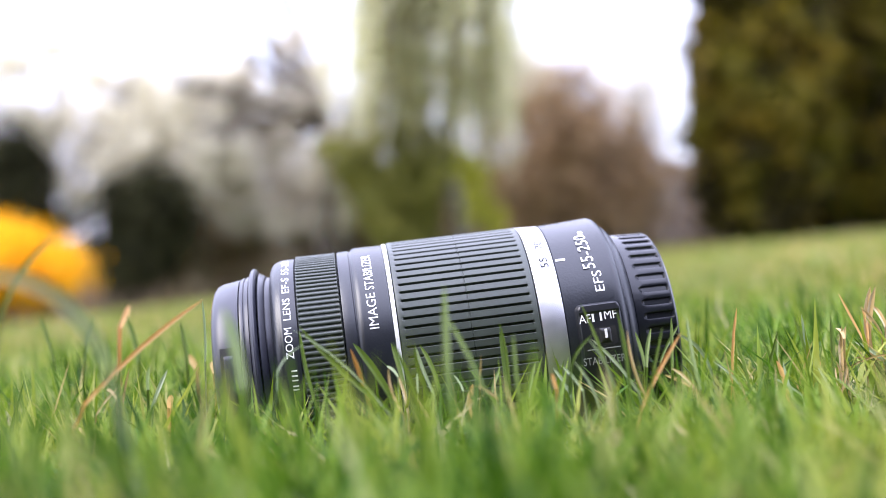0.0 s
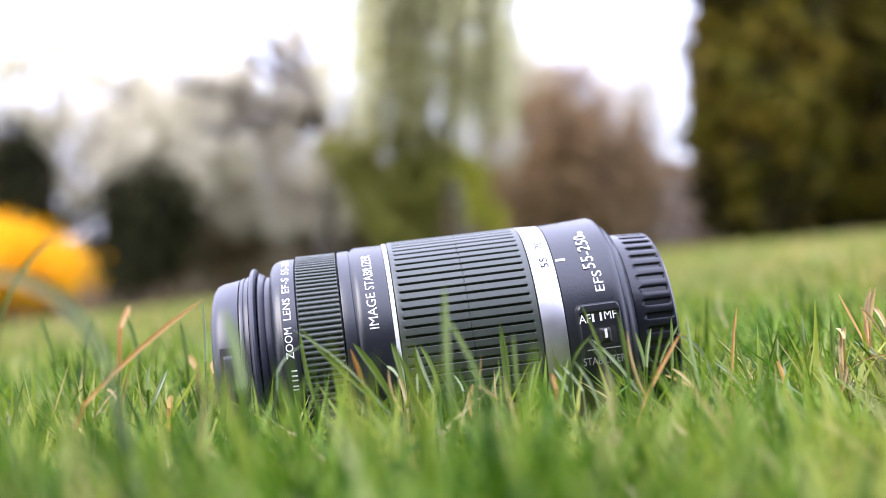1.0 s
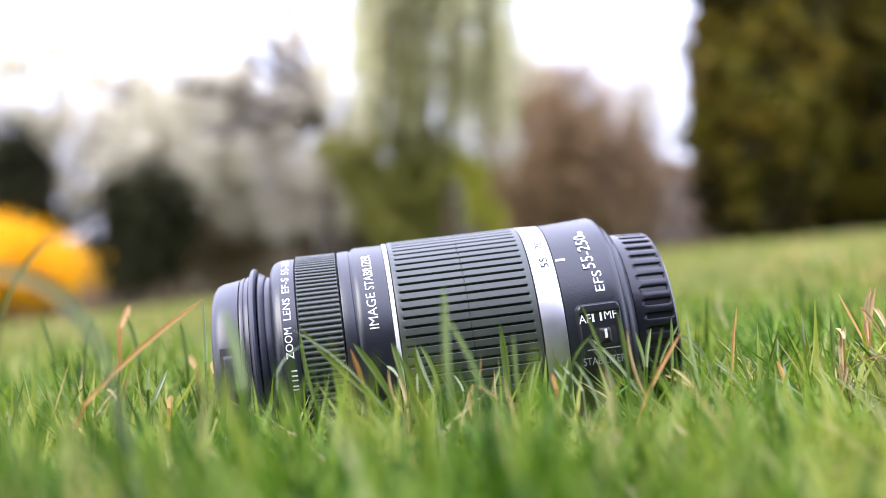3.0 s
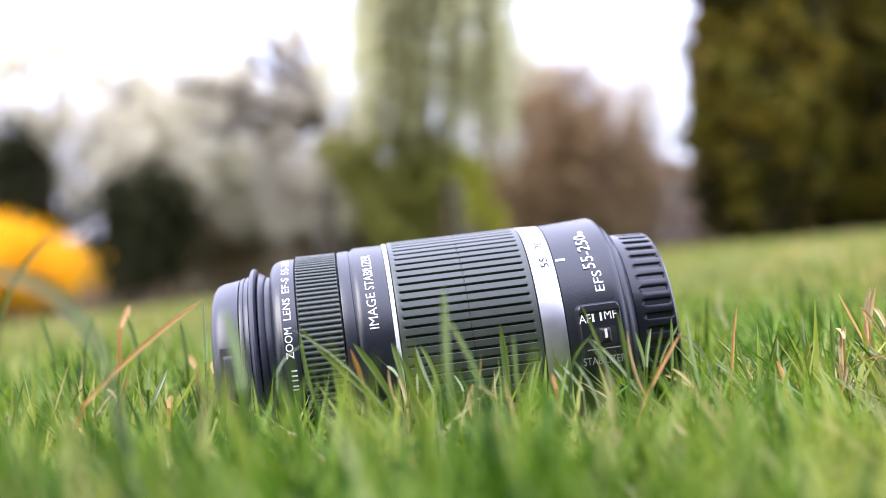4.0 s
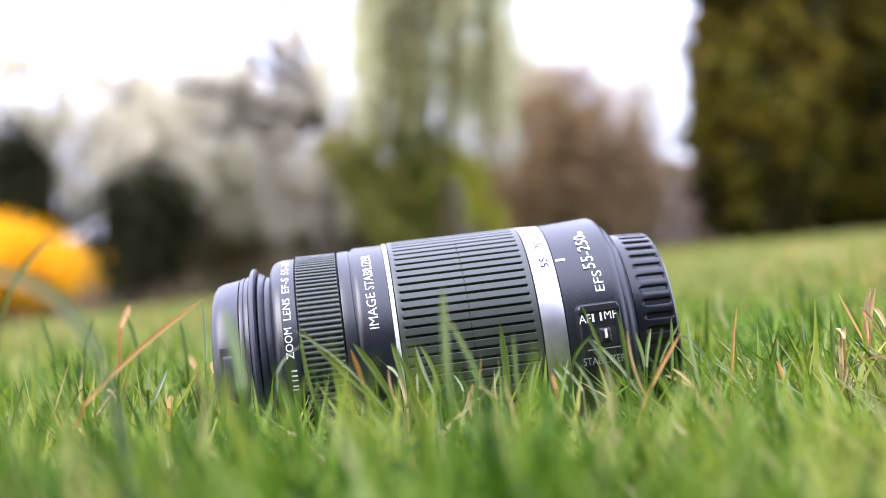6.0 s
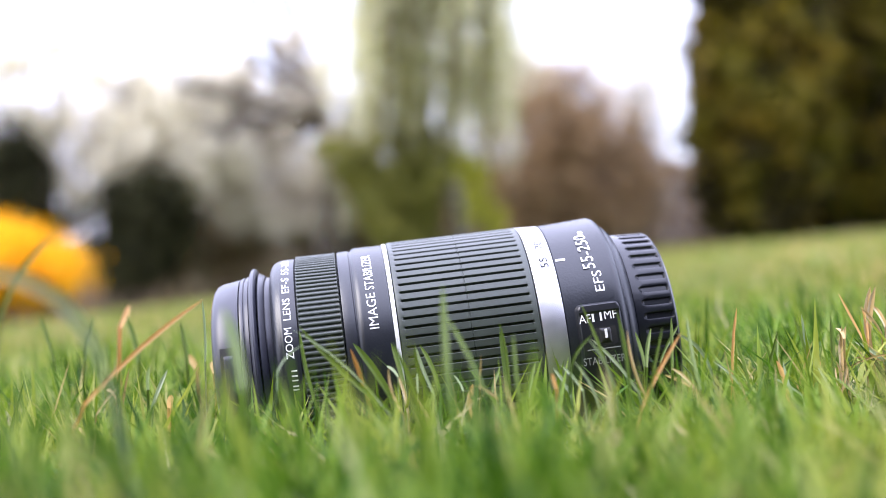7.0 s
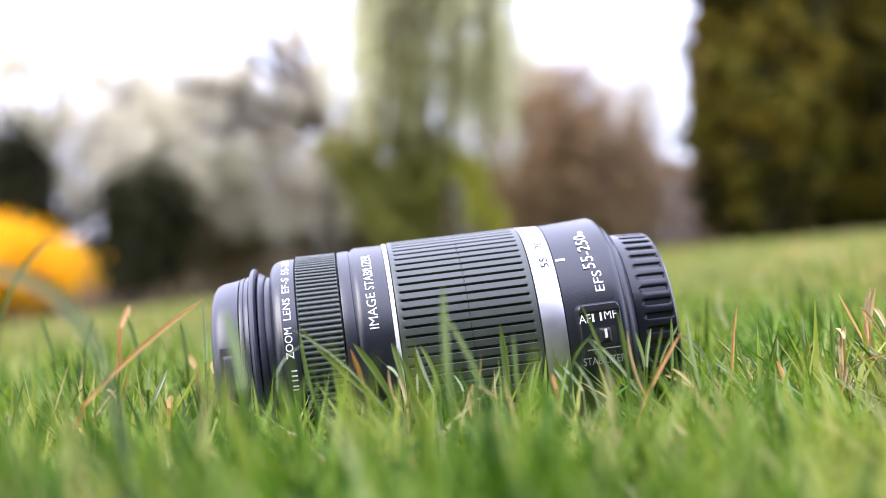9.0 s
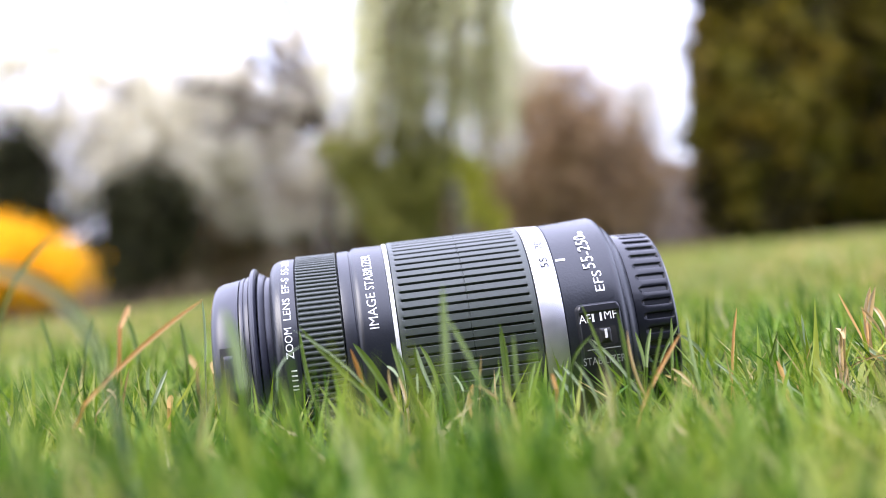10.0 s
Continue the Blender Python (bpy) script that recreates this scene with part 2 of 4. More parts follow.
# ---------------------------------------------------------------- grass
def blades(rng, root, height, width, lean, heading, curl, rows=4):
    """Many grass blades as one vertex and face array: a folded strip that tapers to a tip and bows over."""
    n = len(height)
    t = np.linspace(0, 1, rows + 1)
    d = np.stack([np.cos(heading), np.sin(heading), np.zeros(n)], -1)
    side = np.stack([-np.sin(heading), np.cos(heading), np.zeros(n)], -1)
    twist = rng.uniform(-0.9, 0.9, n)
    side = side * np.cos(twist)[:, None] + d * np.sin(twist)[:, None]
    V = []
    for k, tk in enumerate(t):
        ang = lean + curl * tk * 0.5
        c = root + d * (height * tk * np.sin(ang))[:, None] + np.array([0, 0, 1.0]) * (height * tk * np.cos(ang))[:, None]
        if k == rows:
            V.append(c[:, None, :])
        else:
            w = width * (0.75 + 0.5 * tk if tk < 0.45 else 1.0 - ((tk - 0.45) / 0.55) ** 1.6 * 0.95) * 0.5
            fold = np.cross(side, np.array([0, 0, 1.0])) * (w * 0.45)[:, None]
            V.append(np.stack([c - side * w[:, None], c + fold, c + side * w[:, None]], 1))
    V = np.concatenate(V, 1)
    per = V.shape[1]
    F = []
    for k in range(rows - 1):
        a = 3 * k
        F += [(a, a + 1, a + 4), (a, a + 4, a + 3), (a + 1, a + 2, a + 5), (a + 1, a + 5, a + 4)]
    a = 3 * (rows - 1)
    F += [(a, a + 1, a + 3), (a + 1, a + 2, a + 3)]
    F = np.array(F)
    faces = (F[None] + (np.arange(n) * per)[:, None, None]).reshape(-1, 3)
    return V.reshape(-1, 3), faces


AXIS_P = np.array([0.02518, 0.35281, -0.02810 + ZC])
AXIS_D = np.array([0.98938, 0.07535, 0.12431])


def clear_of_lens(x, y, reach=0.033):
    s = (x - AXIS_P[0]) / AXIS_D[0]
    ay = AXIS_P[1] + s * AXIS_D[1]
    return ~((np.abs(y - ay) < reach) & (s > -0.092) & (s < 0.041))


def patch(seed, x0, x1, y0, y1, per_m2, tuft=0.6):
    """Roots scattered in tufts over a rectangle."""
    rng = np.random.default_rng(seed)
    n = int((x1 - x0) * (y1 - y0) * per_m2)
    m = max(1, n // 7)
    cx, cy = rng.uniform(x0, x1, m), rng.uniform(y0, y1, m)
    spread = 0.45 / math.sqrt(per_m2 / 7)
    k = rng.integers(0, m, n)
    loose = rng.random(n) > tuft
    x = np.where(loose, rng.uniform(x0, x1, n), cx[k] + rng.normal(0, spread, n))
    y = np.where(loose, rng.uniform(y0, y1, n), cy[k] + rng.normal(0, spread, n))
    return rng, x, y


def grass_object(name, seed, box, per_m2, h, w, mat, label, rows=4, keep=None, flat=0.0, mown=False):
    rng, x, y = patch(seed, *box, per_m2)
    ok = clear_of_lens(x, y) & (np.hypot(x, y) > 0.12)
    if keep is not None:
        ok &= keep(x, y)
    x, y = x[ok], y[ok]
    n = len(x)
    root = np.stack([x, y, ground_z(x, y) - 0.002], -1)
    swell = np.array([noise.noise((a * 14, b * 14, 3.0)) for a, b in zip(x, y)])
    tops = np.full(n, h)
    if mown:                      # ranker growth at the low near side, shorter up the slope, pressed down round the lens
        tops = h / 0.033 * np.interp(y, [0.0, 0.11, 0.15, 0.20, 0.25, 0.29, 0.34], [0.049, 0.051, 0.056, 0.053, 0.048, 0.041, 0.042])
        tops = tops * np.where((x < -0.04) & (y > 0.31), 1.1, 1.0)          # ranker on the low side behind
        tops = tops * np.where(y < 0.28, 1 - 0.16 * np.clip((x + 0.01) / 0.08, 0, 1), 1.0)
    hh = tops * np.clip(rng.normal(0.84, 0.20, n), 0.3, 1.02 if mown else 1.12) * (1 + 0.08 * swell)
    hh = np.where((rng.random(n) < 0.05) & (y > 0.27), hh * rng.uniform(1.05, 1.25, n), hh)
    ww = w * rng.uniform(0.6, 1.35, n)
    lean = np.abs(rng.normal(0.34 + flat, 0.38, n))
    heading = np.where(rng.random(n) < 0.3, rng.normal(math.pi, 0.9, n), rng.uniform(0, 2 * math.pi, n))
    v, f = blades(rng, root, hh, ww, lean, heading, rng.uniform(0, 1.6, n), rows)
    ob = mesh_from(name, v, f, mat)
    return tagged(ob, label, "grass", kind="stuff")


def fading(cx, cy, rx, ry, edge=0.35, outside=False, seed=3):
    """A rounded patch whose growth thins out softly towards its rim (or, outside, the rest of the lawn)."""
    rng = np.random.default_rng(seed)

    def keep(x, y):
        d = np.hypot((x - cx) / rx, (y - cy) / ry)
        p = np.clip((1 - d) / edge, 0, 1)
        if outside:
            p = 1 - np.clip((0.95 - d) / edge, 0, 1)
        return rng.random(len(x)) < p
    return keep


def build_lawn():
    L = "short green lawn grass of fine upright blades"
    near = fading(0, 0.36, 0.54, 0.50, 0.7)
    grass_object("lawn_grass", 11, (-0.54, 0.54, -0.05, 0.82), 135000, 0.033, 0.0017, M_GRASS, L, 4, keep=near, mown=True)
    grass_object("broad_grass", 18, (-0.17, 0.12, 0.09, 0.25), 30000, 0.031, 0.0042, M_GRASS_DEEP, "broad deep green grass leaves among the finer blades", 4,
                 keep=fading(-0.055, 0.165, 0.125, 0.085, 0.6, seed=8), mown=True)
    grass_object("near_grass", 19, (-0.10, 0.15, 0.11, 0.22), 30000, 0.0295, 0.0032, M_GRASS, "rank lawn grass of wider soft green blades", 4,
                 keep=fading(0.03, 0.165, 0.13, 0.06, 0.6, seed=9), flat=0.2, mown=True)
    for k, (cx, cy, r) in enumerate(((0.030, 0.245, 0.022), (0.066, 0.215, 0.020), (0.085, 0.170, 0.024), (-0.030, 0.165, 0.012), (-0.004, 0.262, 0.016))):
        grass_object("dry_tuft", 40 + k, (cx - r, cx + r, cy - r, cy + r), 38000, 0.0325, 0.0018, M_STRAW, "faded straw-coloured tuft in the lawn", 4,
                     keep=fading(cx, cy, r, r, 0.8, seed=50 + k), flat=0.15, mown=True)
    grass_object("dry_thatch", 12, (-0.54, 0.54, -0.05, 0.82), 20000, 0.017, 0.0016, M_STRAW, "pale dry straw between the green blades", 3, keep=near, flat=0.7)
    grass_object("loose_straw", 17, (-0.54, 0.54, 0.13, 0.82), 19000, 0.030, 0.0011, M_STRAW, "thin bleached straw leaning through the grass", 4,
                 keep=lambda x, y: near(x, y) & (y > np.where(x > 0.015, 0.18, 0.215)), flat=0.35, mown=True)
    grass_object("lawn_grass_beyond", 13, (-1.6, 1.6, -1.2, 2.6), 9000, 0.031, 0.0036, M_LAWN_FAR, "soft green lawn grass further off", 3,
                 keep=lambda x, y: fading(0, 0.36, 0.46, 0.40, 0.4, True)(x, y) & fading(0, 0.68, 1.6, 1.9, 0.4, seed=4)(x, y))
    grass_object("lawn_grass_distant", 14, (-6, 6, -4.0, 9.2), 420, 0.030, 0.015, M_LAWN_FAR, "green lawn sweeping back to the shrubs", 3,
                 keep=lambda x, y: fading(0, 0.68, 1.3, 1.6, 0.4, True)(x, y) & fading(0, 2.5, 6.0, 6.8, 0.3, seed=5)(x, y))
    grass_object("lawn_grass_border", 15, (-15, 15, -6.5, 19.5), 48, 0.032, 0.040, M_LAWN_FAR, "green lawn at the foot of the shrubs", 3,
                 keep=fading(0, 2.5, 5.0, 5.7, 0.3, True))


build_lawn()


# ---------------------------------------------------------------- the photographic lens lying in the grass
def on_shell(s, phi, r):
    """Place on a shell of radius r: s along the axis, phi degrees from the top towards the viewer's side; millimetres."""
    a = radians(phi)
    return Vector((s / 1000, -r / 1000 * math.sin(a), r / 1000 * math.cos(a)))


def glyphs(text):
    cu = bpy.data.curves.new("lettering", "FONT")
    cu.body = text
    cu.resolution_u = 3
    ob = new("lettering", cu)
    me = bpy.data.meshes.new_from_object(ob.evaluated_get(bpy.context.evaluated_depsgraph_get()))
    bpy.data.objects.remove(ob)
    bpy.data.curves.remove(cu)
    return me


def lettering(parent, text, r, mat, label, phi=None, s=None):
    """Printed word wrapped on a shell. phi and s: (start, end) of the word's reading direction and height.
    Round words read up the side with their tops to the front; the others read along the axis."""
    me = glyphs(text)
    co = np.array([v.co[:] for v in me.vertices])
    co[:, :2] -= co[:, :2].min(0)
    co[:, :2] /= co[:, :2].max(0)
    bm = bmesh.new()
    bm.from_mesh(me)
    bm.verts.ensure_lookup_table()
    for v, (u, w, _) in zip(bm.verts, co):
        if s[0] > s[1]:
            v.co = on_shell(s[0] + (s[1] - s[0]) * w, phi[0] + (phi[1] - phi[0]) * u, r)
        else:
            v.co = on_shell(s[0] + (s[1] - s[0]) * u, phi[0] + (phi[1] - phi[0]) * w, r)
    bpy.data.meshes.remove(me)
    return part("lettering", bm, mat, parent, label, smooth=False)


def shell_patch(s0, s1, p0, p1, height, ns=24, np_=24, base=34.8):
    """A raised pad on the shell: height(u, v) in millimetres over base, u and v from 0 to 1; closed below."""
    bm = bmesh.new()
    g = [[bm.verts.new(on_shell(s0 + (s1 - s0) * i / ns, p0 + (p1 - p0) * j / np_, base + height(i / ns, j / np_))) for j in range(np_ + 1)] for i in range(ns + 1)]
    lo = [[bm.verts.new(on_shell(s0 + (s1 - s0) * i / ns, p0 + (p1 - p0) * j / np_, base - 1.0)) for j in range(np_ + 1)] for i in range(ns + 1)]
    for i in range(ns):
        for j in range(np_):
            bm.faces.new((g[i][j], g[i + 1][j], g[i + 1][j + 1], g[i][j + 1]))
            bm.faces.new((lo[i][j], lo[i][j + 1], lo[i + 1][j + 1], lo[i + 1][j]))
    for i in range(ns):
        bm.faces.new((g[i][0], lo[i][0], lo[i + 1][0], g[i + 1][0]))
        bm.faces.new((g[i][np_], g[i + 1][np_], lo[i + 1][np_], lo[i][np_]))
    for j in range(np_):
        bm.faces.new((g[0][j], g[0][j + 1], lo[0][j + 1], lo[0][j]))
        bm.faces.new((g[ns][j], lo[ns][j], lo[ns][j + 1], g[ns][j + 1]))
    return bm


def mark(parent, s0, s1, p0, p1, r, mat, name="mark", label="white index mark"):
    return part(name, shell_patch(s0, s1, p0, p1, lambda u, v: 0.0, 3, 4, r), mat, parent, label)


def smooth_step(a, b, x):
    t = min(1, max(0, (x - a) / (b - a)))
    return t * t * (3 - 2 * t)


def groove_angles(count, shares):
    """Angles and, for each, the depth share of one groove repeated round the ring."""
    ang, dep = [], []
    for k in range(count):
        for share, depth in shares:
            ang.append(2 * math.pi * (k + share) / count)
            dep.append(depth)
    return ang, dep


def build_lens():
    lens = tagged(new("camera_lens"), "black zoom lens with silver ring lying in the grass", "camera lens")
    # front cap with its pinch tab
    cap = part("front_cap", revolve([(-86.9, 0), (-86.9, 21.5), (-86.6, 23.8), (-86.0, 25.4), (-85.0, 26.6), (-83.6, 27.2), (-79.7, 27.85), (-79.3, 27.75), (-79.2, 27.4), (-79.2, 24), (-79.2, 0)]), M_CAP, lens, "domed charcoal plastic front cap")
    part("cap_slot", shell_patch(-86.95, -82.70, 66.0, 104.8, lambda u, v: 0.0, 4, 14, 29.35), M_DARK, cap, "dark recess of the cap's tab")
    part("release_tab", shell_patch(-86.19, -83.39, 69.0, 102.9, lambda u, v: 0.45 * min(1, 8 * min(u, 1 - u), 12 * min(v, 1 - v)), 14, 20, 29.13), M_CAP, cap, "glossy grey pinch tab")
    # inner tube
    part("inner_tube", revolve([(-79.1, 0), (-79.1, 27.0), (-78.9, 28.1), (-78.4, 28.35), (-77.9, 28.3), (-77.8, 27.9), (-77.5, 27.9), (-77.4, 28.4), (-76.5, 28.6), (-76.2, 28.3), (-76.2, 0)]), M_CAP, lens, "grey inner zoom tube")
    part("flange", revolve([(-76.15, 0), (-76.15, 29.6), (-75.9, 30.3), (-75.4, 30.7), (-74.8, 30.7), (-74.4, 30.2), (-74.25, 29.4), (-74.2, 0)]), M_CAP, lens, "rounded thin flange")
    part("tube_collar", revolve([(-74.0, 0), (-74.0, 28.9), (-73.7, 29.25), (-72.6, 28.6), (-72.2, 28.2), (-72.15, 27.3), (-71.9, 27.3), (-71.85, 27.9), (-70.4, 27.6), (-70.4, 0)]), M_CAP, lens)
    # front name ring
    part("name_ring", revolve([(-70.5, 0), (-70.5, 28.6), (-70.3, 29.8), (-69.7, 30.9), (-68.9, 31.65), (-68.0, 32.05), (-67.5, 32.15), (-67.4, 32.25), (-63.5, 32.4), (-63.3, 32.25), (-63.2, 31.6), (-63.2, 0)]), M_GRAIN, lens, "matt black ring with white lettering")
    # focus ring of fine ribs
    shares = [(0.0, 1.0), (0.16, 0.92), (0.28, 0.15), (0.40, 0.0), (0.62, 0.0), (0.74, 0.15), (0.86, 0.92)]
    ang, dep = groove_angles(130, shares)
    rows = [-63.15, -63.1, -62.9, -62.6, -62.4, -57, -51.9, -51.7, -51.5, -51.35, -51.3]

    def focus_r(s, k):
        edge = min(1, max(0, (s + 62.95) / 0.5), max(0, (-51.45 - s) / 0.3))
        base = 32.95 if -63.0 < s < -51.4 else 31.5
        return base - 0.62 * dep[k] * edge
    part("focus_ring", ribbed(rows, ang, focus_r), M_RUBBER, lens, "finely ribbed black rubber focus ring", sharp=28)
    part("core", revolve([(-63.2, 0), (-63.2, 31.5), (-51.2, 31.5), (-51.2, 0)]), M_DARK, lens)
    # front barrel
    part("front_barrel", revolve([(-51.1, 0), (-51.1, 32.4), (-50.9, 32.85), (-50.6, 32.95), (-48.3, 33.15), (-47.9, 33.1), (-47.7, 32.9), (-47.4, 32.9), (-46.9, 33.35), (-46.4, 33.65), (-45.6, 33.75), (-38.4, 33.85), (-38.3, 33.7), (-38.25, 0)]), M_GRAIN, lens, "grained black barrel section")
    part("accent_ring", revolve([(-38.2, 0), (-38.2, 33.9), (-38.1, 34.05), (-37.2, 34.1), (-37.1, 33.95), (-37.05, 0)]), M_CHROME, lens, "thin bright silver accent line")
    # zoom ring of broad ribs and narrow slots
    shares = [(0.0, 1.0), (0.13, 1.0), (0.17, 0.9), (0.21, 0.12), (0.26, 0.0), (0.60, 0.0), (0.90, 0.0), (0.94, 0.12), (0.97, 0.9)]
    zang, zdep = groove_angles(82, shares)
    zrows = [-37.0, -36.98, -36.8, -36.2, -35.6, -35.4, -35.2, -35.05, -28, -18.3, -18.2, -18.05, -17.95, -10, -2.2, -2.05, -1.85, -1.65, -0.9, -0.2, 0.0, 0.05]

    def zoom_r(s, k):
        if s < -36.9 or s > -0.05:
            return 33.2
        base = 34.35 + (s + 37) / 37 * 0.45
        if s < -36.5 or s > -0.3:
            base -= 0.15
        slot = smooth_step(-35.7, -35.1, s) * (1 - smooth_step(-2.1, -1.6, s))
        seam = 0.18 if -18.25 < s < -18.0 else 0.0
        return base - 1.0 * zdep[k] * slot - seam
    part("zoom_ring", ribbed(zrows, zang, zoom_r), M_RUBBER, lens, "black rubber zoom ring with long slots", sharp=28)
    part("core", revolve([(-37.0, 0), (-37.0, 33.3), (0.05, 33.3), (0.05, 0)]), M_DARK, lens)
    # silver scale ring
    part("scale_ring", revolve([(0.1, 0), (0.1, 34.3), (0.25, 34.65), (0.5, 34.72), (6.9, 34.62), (7.15, 34.5), (7.2, 34.0), (7.2, 0)]), M_SILVER, lens, "satin silver focal length ring")
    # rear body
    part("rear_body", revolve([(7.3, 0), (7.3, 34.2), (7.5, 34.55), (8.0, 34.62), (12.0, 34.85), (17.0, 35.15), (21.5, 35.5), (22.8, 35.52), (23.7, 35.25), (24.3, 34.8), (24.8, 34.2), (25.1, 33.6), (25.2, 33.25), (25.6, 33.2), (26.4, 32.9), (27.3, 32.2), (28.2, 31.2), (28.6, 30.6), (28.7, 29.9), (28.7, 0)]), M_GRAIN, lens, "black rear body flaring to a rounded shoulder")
    # rear cap
    shares = [(0.0, 1.0), (0.18, 1.0), (0.22, 0.75), (0.26, 0.1), (0.30, 0.0), (0.5, 0.0), (0.70, 0.0), (0.74, 0.1), (0.78, 0.75), (0.82, 1.0)]
    cang, cdep = groove_angles(46, shares)
    wide = [0.0, 0.18, 0.22, 0.26, 0.30, 0.5, 0.70, 0.74, 0.78, 0.82]
    crows = [28.8, 28.82, 29.1, 31.0, 31.3, 31.6, 32.0, 32.4, 33.0, 38, 40.3, 40.7, 41.0, 41.4, 41.8, 42.1, 42.2, 42.21]

    def cap_r(s, k):
        if s < 28.81:
            return 26.0
        if s > 42.205:
            return 20.0
        base = 29.75 - (s - 29) / 12 * 0.35
        if s < 28.9:
            base -= 0.3
        base -= 0.9 * smooth_step(40.9, 42.3, s) ** 2 * 1.2
        centre = wide[k % 10]
        off = min(centre, 1 - centre) * 2
        start = 31.2 + 1.1 * off * off * 4
        return base - 0.72 * cdep[k] * smooth_step(start, start + 0.5, s) * (1 - smooth_step(40.3, 41.0, s))
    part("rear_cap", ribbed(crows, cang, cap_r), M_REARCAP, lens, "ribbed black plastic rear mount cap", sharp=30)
    part("rear_cap_face", revolve([(28.85, 0), (28.85, 27), (42.0, 27), (42.18, 25.5), (42.18, 0)]), M_REARCAP, lens)
    # switch pad
    def pad(u, v):
        e = min(u, 1 - u) * 13.0
        f = min(v, 1.4 - v) * 20.0
        corner = 1.0
        if e < 2.2 and f < 2.2:
            corner = max(0.0, 1 - math.hypot(2.2 - e, 2.2 - f) / 2.2)
            edge = corner * 2.2
        else:
            edge = min(e, f)
        return -0.6 + 2.7 * smooth_step(0.0, 1.3, edge) - 0.5 * smooth_step(2.6, 3.2, f) * smooth_step(0.8, 1.4, e)
    panel = part("switch_panel", shell_patch(8.86, 22.18, 69.3, 108.7, pad, 44, 60, 34.34), M_SHELL, lens, "raised rounded black switch panel")
    slot = part("switch_slot", shell_patch(12.66, 19.43, 81.5, 89.4, lambda u, v: 0.0, 6, 8, 36.03), M_DARK, panel, "dark switch slot")
    part("switch_knob", shell_patch(14.71, 17.99, 82.0, 88.7, lambda u, v: 0.45 * min(1, 5 * min(u, 1 - u), 5 * min(v, 1 - v)), 12, 12, 35.98), M_SWITCH, slot, "small black slider")
    mark(panel, 16.10, 16.72, 82.62, 86.39, 37.03, M_PRINT)
    mark(panel, 13.36, 13.92, 75.50, 79.04, 36.10, M_PRINT)
    mark(panel, 15.51, 16.07, 75.14, 78.89, 36.06, M_PRINT)
    mark(panel, 10.98, 20.01, 90.61, 90.97, 36.06, M_PRINT_DIM, "mark", "thin grey rule")
    lettering(panel, "AF", 36.15, M_PRINT, "white letters", phi=(79.2, 75.5), s=(9.72, 13.00))
    lettering(panel, "MF", 36.10, M_PRINT, "white letters", phi=(78.5, 74.8), s=(16.75, 20.15))
    lettering(panel, "STABILIZER", 36.07, M_PRINT_DIM, "grey letters", phi=(97.3, 94.0), s=(9.50, 21.11))
    # printing round the barrel
    lettering(lens, "IMAGE", 34.56, M_PRINT, "white letters", phi=(68.9, 50.9), s=(-43.55, -46.13))
    lettering(lens, "STABILIZER", 34.56, M_PRINT, "white letters", phi=(48.8, 22.3), s=(-43.52, -46.09))
    for p0, p1 in ((82.6, 83.3), (84.9, 85.6), (87.0, 87.6), (89.6, 90.2), (91.2, 91.8)):
        mark(lens, -68.2, -66.6, p0, p1, 33.5, M_PRINT, "mark", "plain white bar")
    lettering(lens, "ZOOM", 33.56, M_PRINT, "white letters", phi=(77.4, 62.5), s=(-66.94, -69.01))
    lettering(lens, "LENS", 33.56, M_PRINT, "white letters", phi=(58.6, 46.3), s=(-66.81, -68.87))
    lettering(lens, "EF-S", 33.56, M_PRINT, "white letters", phi=(42.8, 31.5), s=(-66.75, -68.81))
    lettering(lens, "55-250", 33.56, M_PRINT, "white letters", phi=(28.5, 7.9), s=(-66.75, -68.81))
    lettering(lens, "55", 34.60, M_PRINT_GREY, "grey numerals", phi=(48.8, 42.6), s=(5.02, 2.78))
    lettering(lens, "70", 34.60, M_PRINT_GREY, "grey numerals", phi=(36.3, 30.0), s=(4.87, 2.63))
    mark(lens, 7.26, 9.90, 44.64, 45.87, 34.37, M_PRINT)
    lettering(lens, "EFS", 34.81, M_PRINT, "white letters", phi=(65.1, 54.5), s=(18.63, 15.98))
    lettering(lens, "55-250", 34.84, M_PRINT, "white numerals", phi=(53.2, 30.1), s=(17.53, 14.08))
    lettering(lens, "mm", 34.81, M_PRINT, "white letters", phi=(29.6, 26.0), s=(17.29, 15.87))
    d = Vector(AXIS_D).normalized()
    up = (Vector((0, 0, 1)) - d * d.z).normalized()
    m = Matrix((d, up.cross(d), up)).transposed().to_4x4()
    m.translation = AXIS_P
    lens.matrix_world = m
    return lens


build_lens()


